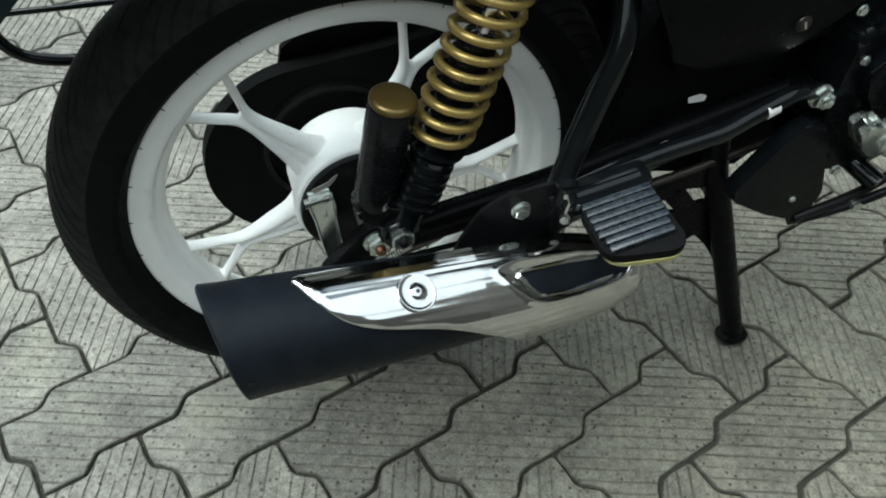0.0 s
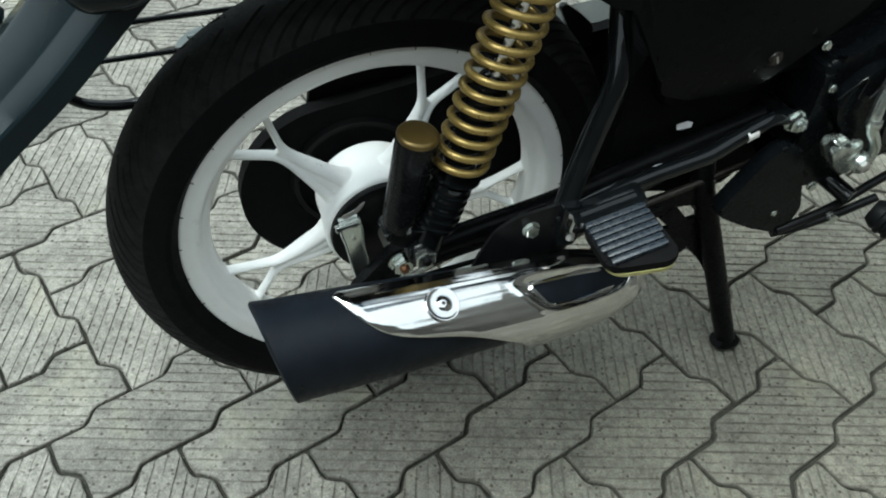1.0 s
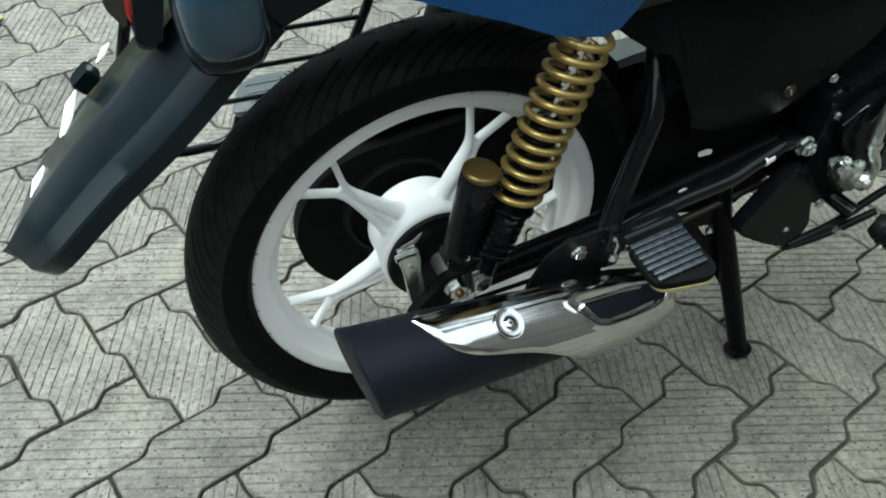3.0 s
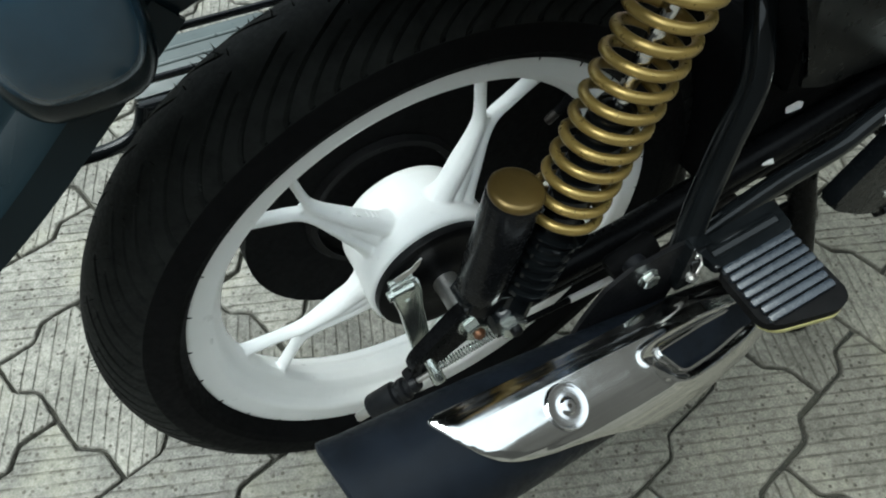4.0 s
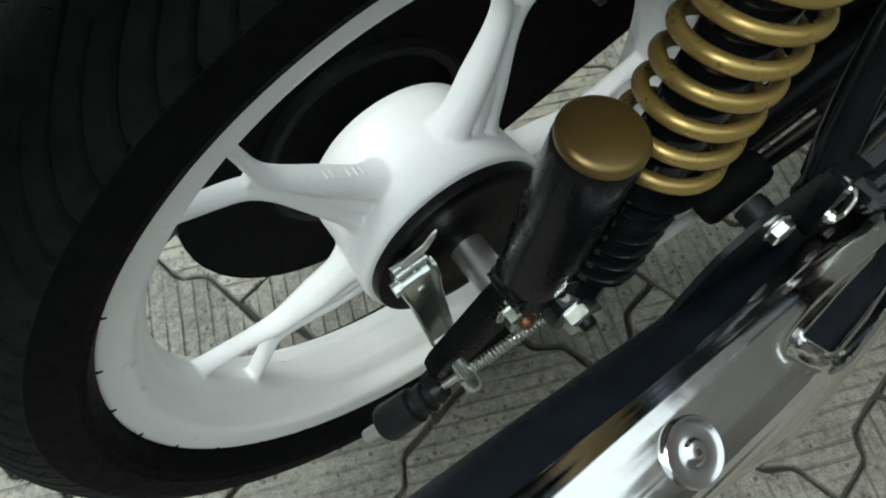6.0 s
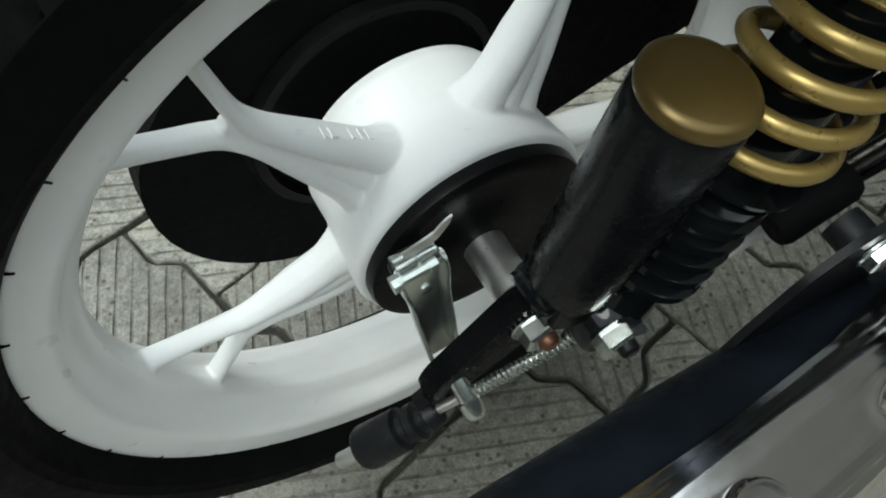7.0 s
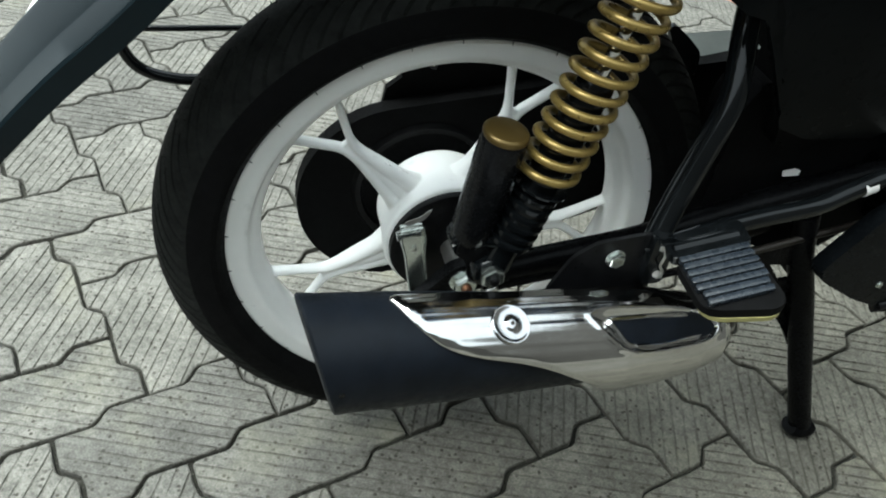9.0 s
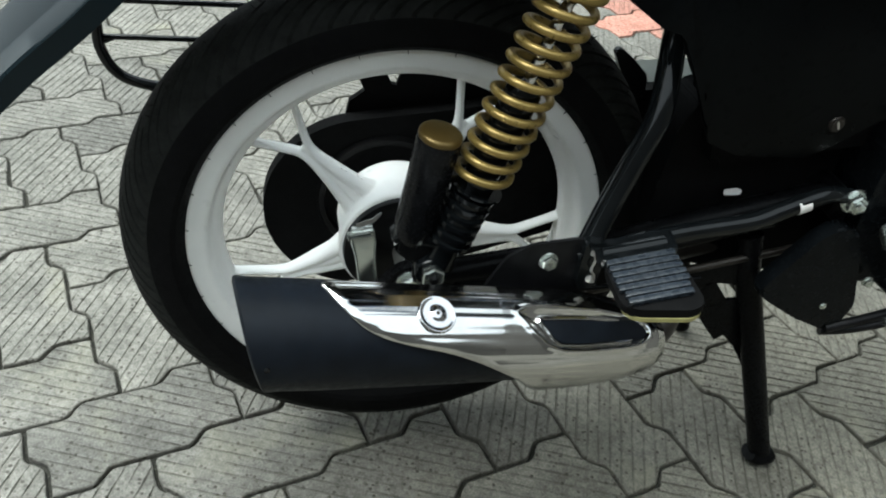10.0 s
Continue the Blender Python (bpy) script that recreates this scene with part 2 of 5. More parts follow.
def lathe(profile, seg=96, closed=False, a0=0.0, a1=360.0):
    """profile: (radius, y) round the axle."""
    bm = bmesh.new()
    full = abs(a1 - a0) >= 359.9
    n = seg if full else seg + 1
    rings = []
    for i in range(n):
        t = radians(a0 + (a1 - a0) * i / seg)
        rings.append([bm.verts.new(V(r * math.cos(t), y, r * math.sin(t))) for r, y in profile])
    m = len(profile)
    for i in range(seg):
        p, q = rings[i], rings[(i + 1) % n]
        for j in range(m if closed else m - 1):
            k = (j + 1) % m
            bm.faces.new((p[j], q[j], q[k], p[k]))
    return bm


def catmull(pts, n=8):
    pts = [Vector(p) for p in pts]
    if len(pts) == 2:
        return pts
    ext = [2 * pts[0] - pts[1], *pts, 2 * pts[-1] - pts[-2]]
    out = []
    for i in range(1, len(ext) - 2):
        a, b, c, d = ext[i - 1 : i + 3]
        for k in range(n):
            t = k / n
            out.append(0.5 * (2 * b + (c - a) * t + (2 * a - 5 * b + 4 * c - d) * t * t + (3 * b - a - 3 * c + d) * t**3))
    return [*out, pts[-1]]


def sweep(pts, radii, seg=14, cap=True, squash=(1.0, 1.0), up=None):
    """A tube along points; radii: one number or one for each point."""
    bm = bmesh.new()
    n = len(pts)
    if not hasattr(radii, "__len__"):
        radii = [radii] * n
    tang = [(pts[min(i + 1, n - 1)] - pts[max(i - 1, 0)]).normalized() for i in range(n)]
    ref = Vector(up) if up else (Vector((0, 0, 1)) if abs(tang[0].z) < 0.9 else Vector((1, 0, 0)))
    nrm = (ref - tang[0] * ref.dot(tang[0])).normalized()
    rings = []
    for p, t, r in zip(pts, tang, radii):
        nrm = (nrm - t * nrm.dot(t)).normalized()
        b = t.cross(nrm)
        rings.append([bm.verts.new(p + r * (squash[0] * math.cos(2 * math.pi * k / seg) * nrm + squash[1] * math.sin(2 * math.pi * k / seg) * b)) for k in range(seg)])
    for p, q in zip(rings, rings[1:]):
        for k in range(seg):
            bm.faces.new((p[k], p[(k + 1) % seg], q[(k + 1) % seg], q[k]))
    if cap:
        bm.faces.new(rings[0][::-1])
        bm.faces.new(rings[-1])
    return bm


def tube(pts, r, seg=14, smooth=8):
    return sweep(catmull(pts, smooth), r, seg)


def rod(p, q, prof, seg=24):
    """A turned piece from p towards q; prof: (share of the way, radius)."""
    p, q = Vector(p), Vector(q)
    return sweep_profile([p + (q - p) * s for s, _ in prof], [r for _, r in prof], (q - p).normalized(), seg)


def sweep_profile(pts, radii, axis, seg):
    bm = bmesh.new()
    ref = Vector((0, 0, 1)) if abs(axis.z) < 0.9 else Vector((1, 0, 0))
    n = (ref - axis * ref.dot(axis)).normalized()
    b = axis.cross(n)
    rings = [[bm.verts.new(p + r * (math.cos(2 * math.pi * k / seg) * n + math.sin(2 * math.pi * k / seg) * b)) for k in range(seg)] for p, r in zip(pts, radii)]
    for p, q in zip(rings, rings[1:]):
        for k in range(seg):
            bm.faces.new((p[k], p[(k + 1) % seg], q[(k + 1) % seg], q[k]))
    bm.faces.new(rings[0][::-1])
    bm.faces.new(rings[-1])
    return bm


def slab(poly, origin, ux, uy, thick, bevel=0.0, segs=2):
    """A flat piece: outline poly in the plane of ux, uy at origin, thick along their normal."""
    ux, uy = Vector(ux).normalized(), Vector(uy).normalized()
    n = ux.cross(uy).normalized()
    bm = bmesh.new()
    lo = [bm.verts.new(Vector(origin) + ux * x + uy * y - n * thick / 2) for x, y in poly]
    hi = [bm.verts.new(Vector(origin) + ux * x + uy * y + n * thick / 2) for x, y in poly]
    bm.faces.new(lo[::-1])
    bm.faces.new(hi)
    for i in range(len(poly)):
        j = (i + 1) % len(poly)
        bm.faces.new((lo[i], lo[j], hi[j], hi[i]))
    if bevel:
        bmesh.ops.bevel(bm, geom=list(bm.edges), offset=bevel, segments=segs, affect="EDGES", profile=0.6)
    return bm


def round_poly(pts, r, n=4):
    """A polygon with rounded corners."""
    out = []
    m = len(pts)
    for i in range(m):
        p, a, b = Vector(pts[i]), Vector(pts[i - 1]), Vector(pts[(i + 1) % m])
        da, db = (a - p), (b - p)
        k = min(r, da.length * 0.45, db.length * 0.45)
        s, e = p + da.normalized() * k, p + db.normalized() * k
        for j in range(n + 1):
            t = j / n
            q = (1 - t) ** 2 * s + 2 * t * (1 - t) * p + t * t * e
            out.append((q.x, q.y))
    return out


def bolt(center, axis, size, parent, name="bolt", length=1.0, label="", material=None, tip=True):
    """A hex head with washer and stud end, centre on the seat."""
    c, ax = Vector(center), Vector(axis).normalized()
    washer = rod(c, c + ax * size * 0.22, [(0, size * 1.25), (0.6, size * 1.25), (1, size * 1.15)], 24)
    h0, h1 = c + ax * size * 0.22, c + ax * size * (0.22 + 0.75 * length)
    head = sweep_profile([h0, h0 + (h1 - h0) * 0.85, h1], [size, size, size * 0.86], ax, 6)
    bm = join(washer, head)
    if tip:
        bm = join(bm, rod(h1, h1 + ax * size * 0.4, [(0, size * 0.55), (0.7, size * 0.55), (1, size * 0.4)], 14))
    return part(name, bm, material or ZINC, parent, label, 30)

# ---- the motorcycle ----
bike = new("motorcycle")
tagged(bike, "small motorcycle with white cast wheel, on its centre stand on paving", "motorcycle")


def build_tyre(parent):
    ys = sorted({round(-0.0495 + 0.099 * i / 36, 5) for i in range(37)} | {-0.0105, -0.0085, 0.0085, 0.0105, -0.0465, 0.0465, -0.0448, 0.0448})
    prof = []
    for y in ys:
        s = abs(y) / 0.0495
        r = 0.2980 - 0.050 * (1 - math.sqrt(max(0.0, 1 - (s * 0.985) ** 2)))
        prof.append((r, y, True))
    side = [(0.2440, 0.0498), (0.2415, 0.0484), (0.2385, 0.0475), (0.2350, 0.0435), (0.2318, 0.0385), (0.2300, 0.0335), (0.2240, 0.0280)]
    prof = [(r, -y, False) for r, y in side[::-1]] + prof + [(r, y, False) for r, y in side]
    # each tread pitch: two slanting cuts, one long, one short, with edges along the mesh
    pitches = 44
    marks = [(0.00, 1), (0.03, 2), (0.11, 2), (0.14, 1), (0.30, 0), (0.50, 0), (0.53, 3), (0.60, 3), (0.63, 0), (0.80, 0)]
    seg = pitches * len(marks)
    step = 2 * math.pi / pitches
    bm = bmesh.new()
    rings = []
    for i in range(seg):
        at, cut = marks[i % len(marks)]
        base = (i // len(marks) + at) * step
        ring = []
        for r, y, tr in prof:
            ay = abs(y)
            deep = 0.0
            if tr and cut == 2 and 0.0095 < ay < 0.0456:
                deep = 0.0050
            if tr and cut == 3 and 0.024 < ay < 0.0456:
                deep = 0.0044
            t = base + 6.0 * min(ay, 0.0456) + 1.5 * max(0.0, min(ay, 0.0456) - 0.02)
            rr = r - deep
            ring.append(bm.verts.new(V(rr * math.cos(t), y, rr * math.sin(t))))
        rings.append(ring)
    for i in range(seg):
        p, q = rings[i], rings[(i + 1) % seg]
        for j in range(len(prof) - 1):
            bm.faces.new((p[j], q[j], q[j + 1], p[j + 1]))
    rng = random.Random(5)
    for i in range(620):
        t = rng.uniform(0, 2 * math.pi)
        y = rng.choice((-1, 1)) * rng.uniform(0.004, 0.046)
        s = abs(y) / 0.0495
        r = 0.2975 - 0.050 * (1 - math.sqrt(1 - (s * 0.985) ** 2))
        out = Vector((math.cos(t), y * 9 * rng.uniform(0.5, 1.2), math.sin(t))).normalized()
        base = V(r * math.cos(t), y, r * math.sin(t))
        tan = Vector((-math.sin(t), 0, math.cos(t)))
        ln = rng.uniform(0.003, 0.0070)
        a, b, c = (bm.verts.new(base + d * 0.0008) for d in (tan, out.cross(tan), -tan))
        tip = bm.verts.new(base + out * ln + tan * rng.uniform(-0.003, 0.003))
        for f in ((a, b, tip), (b, c, tip), (c, a, tip)):
            bm.faces.new(f)
    tyre = part("tyre", bm, RUBBER, parent, "black rubber tyre with diagonal tread grooves and moulding hairs", 30)
    # road dust on the running surface
    tyre.data.materials.append(TREAD)
    hub = V(0, 0, 0)
    for f in tyre.data.polygons:
        if math.hypot(f.center.x - hub.x, f.center.z - hub.z) > 0.2665:
            f.material_index = 1
    return tyre


def ridged(pts, widths, side):
    """A cast bar with a soft ridge along its outer face and flat flanks."""
    shape = [(0.0, -1.95), (0.35, -1.80), (0.72, -1.35), (0.98, -0.7), (1.02, 0.3), (0.92, 1.2), (0.6, 1.65), (0.0, 1.8)]
    shape = shape + [(-a, b) for a, b in shape[-2:0:-1]]
    bm = bmesh.new()
    rings = []
    for i, (p, w) in enumerate(zip(pts, widths)):
        t = (pts[min(i + 1, len(pts) - 1)] - pts[max(i - 1, 0)]).normalized()
        a = Vector((0, 1, 0)).cross(t).normalized()
        if a.dot(Vector(side)) < 0:
            a = -a
        rings.append([bm.verts.new(p + a * (x * w) + Vector((0, y * max(min(w, 0.0064), w * 0.75 if i < 8 else 0.0), 0))) for x, y in shape])
    n = len(shape)
    for p, q in zip(rings, rings[1:]):
        for k in range(n):
            bm.faces.new((p[k], p[(k + 1) % n], q[(k + 1) % n], q[k]))
    bm.faces.new(rings[0][::-1])
    bm.faces.new(rings[-1])
    return bm


def build_spoke(angle):
    """A Y-shaped cast spoke: a grooved stem and two arms."""
    def P(r, a, y):
        t = radians(angle + a)
        return V(r * math.cos(t), y, r * math.sin(t))

    def Q(r, off, y):
        return P(math.hypot(r, off), math.degrees(math.atan2(off, r)), y)

    bms = []
    tang = (math.cos(radians(angle + 90)), 0, math.sin(radians(angle + 90)))
    bar = [(0.052, 0.0150, 0.0125), (0.075, 0.0108, 0.0085), (0.100, 0.0074, 0.0064), (0.126, 0.0046, 0.0050), (0.140, 0.0050, 0.0045), (0.150, 0.0084, 0.0041),
           (0.163, 0.0156, 0.0039), (0.177, 0.0235, 0.0039), (0.187, 0.0292, 0.0040), (0.193, 0.0326, 0.0043), (0.198, 0.0355, 0.0052), (0.204, 0.0388, 0.0066)]
    for sgn in (-1, 1):
        # half of the stem with its own straight arm, flaring into hub and rim
        pts = catmull([Q(r, sgn * off, -0.006 + 0.010 * min(1, max(0, (r - 0.070) / 0.080))) for r, off, _ in bar], 6)
        rad = [w for _, _, w in bar] + [bar[-1][2]]
        rr = [rad[i // 6] * (1 - (i % 6) / 6) + rad[i // 6 + 1] * ((i % 6) / 6) for i in range(len(pts))]
        bms.append(ridged(pts, rr, tang))
    web = sweep([P(0.05, 0, -0.003), P(0.09, 0, -0.004), P(0.120, 0, 0.001), P(0.148, 0, 0.004)], [0.012, 0.0070, 0.0050, 0.0036], 10, True, (1.0, 1.6), tang)
    bms.append(web)
    return join(*bms)


def cast_together(bm, voxel, rounds):
    """One cast skin round all the solids of a bmesh, with fillets where they meet; returns places, normals, faces as arrays."""
    bmesh.ops.remove_doubles(bm, verts=bm.verts, dist=1e-6)
    bmesh.ops.recalc_face_normals(bm, faces=bm.faces)
    me = bpy.data.meshes.new("raw_casting")
    bm.to_mesh(me)
    bm.free()
    ob = new("raw_casting", me)
    mod = ob.modifiers.new("cast", "REMESH")
    mod.mode, mod.voxel_size = "VOXEL", voxel
    sm = ob.modifiers.new("soften", "SMOOTH")
    sm.factor, sm.iterations = 0.5, rounds
    deps = bpy.context.evaluated_depsgraph_get()
    skin = bpy.data.meshes.new_from_object(ob.evaluated_get(deps))
    co = np.empty(len(skin.vertices) * 3)
    no = np.empty(len(skin.vertices) * 3)
    skin.vertices.foreach_get("co", co)
    skin.vertices.foreach_get("normal", no)
    quads = np.empty(len(skin.loops), int)
    skin.loops.foreach_get("vertex_index", quads)
    bpy.data.objects.remove(ob)
    bpy.data.meshes.remove(me)
    bpy.data.meshes.remove(skin)
    return co.reshape(-1, 3), no.reshape(-1, 3), quads.reshape(-1, 4)


def cast_piece(name, co, no, quads, pick, material, parent, label=""):
    """A part cut out of the casting; it keeps the normals of the whole, so that no seam shows."""
    q = quads[pick]
    used, q = np.unique(q, return_inverse=True)
    me = bpy.data.meshes.new(name)
    me.from_pydata(co[used].tolist(), [], q.reshape(-1, 4).tolist())
    me.polygons.foreach_set("use_smooth", [True] * len(me.polygons))
    me.normals_split_custom_set_from_vertices(no[used].tolist())
    me.materials.append(material)
    ob = new(name, me)
    ob.parent = parent
    return tagged(ob, label) if label else ob


def build_wheel():
    half = [(0.2305, -0.0332), (0.2290, -0.0345), (0.2120, -0.0335), (0.2085, -0.0318), (0.2066, -0.0280), (0.2052, -0.0235), (0.2030, -0.0195), (0.1975, -0.0150), (0.1940, -0.0105)]
    prof = [*half, (0.1925, 0.0), *[(r, -y) for r, y in half[::-1]], (0.2305, 0.0290), (0.2200, 0.0262), (0.2140, 0.0), (0.2200, -0.0262), (0.2305, -0.0290)]
    hub = [(0.0, -0.040), (0.066, -0.040), (0.0690, -0.0385), (0.0700, -0.0340), (0.0690, -0.026), (0.0670, -0.010), (0.0660, 0.006), (0.0660, 0.030), (0.0630, 0.038), (0.055, 0.041), (0.0, 0.041)]
    solid = join(lathe(prof, 240, True), lathe(hub, 96), *[build_spoke(64.3 + 72 * k) for k in range(5)])
    co, no, quads = cast_together(solid, 0.00115, 9)
    mid = co[quads].mean(axis=1) - np.array(V(0, 0, 0))
    far = np.hypot(mid[:, 0], mid[:, 2])
    sector = np.round((np.degrees(np.arctan2(mid[:, 2], mid[:, 0])) - 64.3) / 72).astype(int) % 5
    wheel = cast_piece("wheel", co, no, quads, far > 0.1880, WHITE, bike, "white painted cast wheel rim with five forked spokes")
    build_tyre(wheel)
    cast_piece("hub", co, no, quads, far < 0.0715, WHITE, wheel, "white hub drum")
    for k in range(5):
        cast_piece("spoke", co, no, quads, (far >= 0.0715) & (far <= 0.1880) & (sector == k), WHITE, wheel)
    panel = [(0.0, -0.0500), (0.026, -0.0500), (0.032, -0.0470), (0.048, -0.0465), (0.054, -0.0475), (0.060, -0.0478), (0.0645, -0.0465), (0.0655, -0.0440), (0.0655, -0.0385)]
    bp = part("brake_panel", lathe(panel, 96), BLACK_SATIN, wheel, "gloss black drum brake panel", 40)
    boss = rod(V(-0.045, -0.046, 0.019), V(-0.045, -0.060, 0.019), [(0, 0.013), (0.6, 0.012), (1, 0.010)])
    part("cam_boss", boss, BLACK_GLOSS, bp)
    part("axle_spacer", rod(V(0, -0.046, 0), V(0, -0.083, 0), [(0, 0.0140), (0.03, 0.0122), (1, 0.0122)], 32), STEEL, wheel, "bare steel spacer on the axle")
    # tyre valve
    t = radians(40.5)
    vd = Vector((-math.cos(t), 0.0, -math.sin(t)))
    p0 = V(0.196 * math.cos(t), -0.004, 0.196 * math.sin(t))
    valve = part("valve", rod(p0, p0 + vd * 0.022, [(0, 0.0060), (0.35, 0.0052), (0.5, 0.0040), (1, 0.0040)], 14), RUBBER, wheel, "black rubber valve stem")
    part("valve_cap", rod(p0 + vd * 0.022, p0 + vd * 0.034, [(0, 0.0042), (0.8, 0.0042), (1, 0.003)], 12), BURNT, valve)
    for k in range(31):
        t = radians(80.9 + 360.0 / 31 * k)
        ux, uz = Vector((math.cos(t), 0, math.sin(t))), Vector((-math.sin(t), 0, math.cos(t)))
        part("seam_mark", slab([(-0.0018, -0.0003), (0.0016, -0.0003), (0.0016, 0.0003), (-0.0018, 0.0003)], V(0, -0.0343, 0) + ux * 0.2284, ux, uz, 0.0016), RUBBER, wheel)
    # faint cast marks on the flank of one spoke stem
    t = radians(64.3 + 72)
    rad, tan = Vector((math.cos(t), 0, math.sin(t))), Vector((math.sin(t), 0, -math.cos(t)))
    for i, wide in enumerate((0.0008, 0.0016, 0.0, 0.0008, 0.0008, 0.0016)):
        if not wide:
            continue
        r = 0.104 - 0.0052 * i
        c = V(0, -0.004, 0) + rad * r + tan * (0.0140 + (0.1 - r) * 0.215)
        part("cast_mark", slab([(-wide, -0.0032), (wide, -0.0032), (wide, 0.0032), (-wide, 0.0032)], c, rad - tan * 0.215, (0, 1, 0), 0.0016), WHITE, wheel)
    return wheel


wheel = build_wheel()
bolt(V(0.0, -0.1000, 0.0), (0, -1, 0), 0.0124, wheel, "axle_nut", 1.1, "zinc-plated axle nut with rusty stud", None, False)
part("axle_end", rod(V(0, -0.109, 0), V(0, -0.1175, 0), [(0, 0.0058), (0.7, 0.0056), (1, 0.0035)], 16), COPPER, wheel, "rust-brown axle thread end")


def build_brake_lever():
    # pressed channel lever from the cam boss down to the brake rod
    top, low = V(-0.0475, -0.062, 0.036), V(-0.0370, -0.075, -0.050)
    d = (low - top).normalized()
    side = Vector((1, 0, 0))
    side = (side - d * side.dot(d)).normalized()
    nrm = side.cross(d)
    if nrm.y > 0:
        nrm = -nrm
    outl = [(-0.0120, -0.006), (0.0120, -0.006), (0.0126, 0.009), (0.0105, 0.024), (0.0098, 0.050), (0.0085, 0.084), (-0.0080, 0.084), (-0.0098, 0.050), (-0.0105, 0.024), (-0.0126, 0.009)]
    bm = slab(round_poly(outl, 0.003, 3), top, side, d, 0.0030, 0.0007)
    bm = join(bm, rod(top - side * 0.0108 - nrm * 0.004, top + side * 0.0108 - nrm * 0.004, [(0, 0.0072), (0.45, 0.0072), (0.46, 0.0060), (0.52, 0.0060), (0.53, 0.0072), (1, 0.0072)], 16))
    for s in (-1, 1):
        flange = [top + side * s * x + d * y + nrm * 0.0030 for x, y in ((0.0118, -0.004), (0.0121, 0.009), (0.0102, 0.024), (0.0095, 0.050), (0.0080, 0.084))]
        bm = join(bm, sweep(catmull(flange, 4), 0.0022, 8, True, (2.0, 0.6), nrm))
    lever = part("brake_lever", bm, ZINC, bike, "zinc-plated pressed steel brake lever", 40)
    part("pinch_bolt", rod(top + side * 0.008 + d * 0.000 + nrm * 0.003, top - side * 0.0165 + d * 0.000 + nrm * 0.003, [(0, 0.0040), (0.2, 0.0040), (0.21, 0.003), (0.78, 0.003), (0.79, 0.0048), (1, 0.0048)], 8), ZINC, lever)
    part("pointer", slab(round_poly([(-0.009, -0.004), (0.010, -0.003), (0.018, 0.001), (0.022, 0.005), (0.016, 0.004), (0.010, 0.0015), (-0.008, 0.0015)], 0.0012, 2), top + Vector((0.001, 0.004, 0.011)), (0.93, 0.0, 0.35), (-0.35, 0.25, 0.93), 0.0014), STEEL, lever)
    part("rib", slab(round_poly([(-0.0030, 0.016), (0.0030, 0.016), (0.0030, 0.022), (-0.0030, 0.022)], 0.002), top + nrm * 0.0018, side, d, 0.0016, 0.0004), ZINC, lever)
    # clevis, rod with spring, rubber boot
    clevis = V(-0.042, -0.108, -0.041)
    part("clevis", rod(clevis + Vector((0, 0.014, 0.006)), clevis + Vector((0.003, -0.010, -0.008)), [(0, 0.0055), (0.6, 0.0055), (0.62, 0.0066), (0.9, 0.0066), (1, 0.005)], 16), ZINC, lever)
    r0, r1 = V(-0.118, -0.083, -0.118), V(0.030, -0.118, 0.003)
    part("brake_rod", rod(V(-0.058, -0.1006, -0.0618), r1, [(0, 0.0030), (1, 0.0030)], 12), STEEL, lever)
    pts = []
    a, b = V(-0.036, -0.1085, -0.036), V(0.020, -0.1165, -0.004)
    ax = (b - a).normalized()
    n = ax.cross(Vector((0, 0, 1))).normalized()
    m = ax.cross(n)
    turns = 22
    for i in range(turns * 12 + 1):
        t = 2 * math.pi * i / 12
        pts.append(a + (b - a) * (i / (turns * 12)) + 0.0036 * (math.cos(t) * n + math.sin(t) * m))
    part("return_spring", sweep(pts, 0.0007, 6), ZINC, lever)
    bd = (r0 - r1).normalized()
    b0 = V(-0.054, -0.102, -0.058)
    prof = [(0, 0.0075), (0.10, 0.0098), (0.13, 0.0080), (0.22, 0.0082), (0.25, 0.0112), (0.34, 0.0112), (0.37, 0.0095), (0.44, 0.0098), (0.47, 0.0130), (0.95, 0.0136), (1.0, 0.0124)]
    part("boot", rod(b0, b0 + bd * 0.055, prof, 20), SOFT_RUBBER, lever, "black rubber boot on the brake rod")
    part("rod_tip", rod(b0 + bd * 0.055, b0 + bd * 0.074, [(0, 0.0068), (0.22, 0.0068), (0.24, 0.0050), (0.94, 0.0050), (1, 0.0042)], 16), STEEL, lever)
    return lever


build_brake_lever()


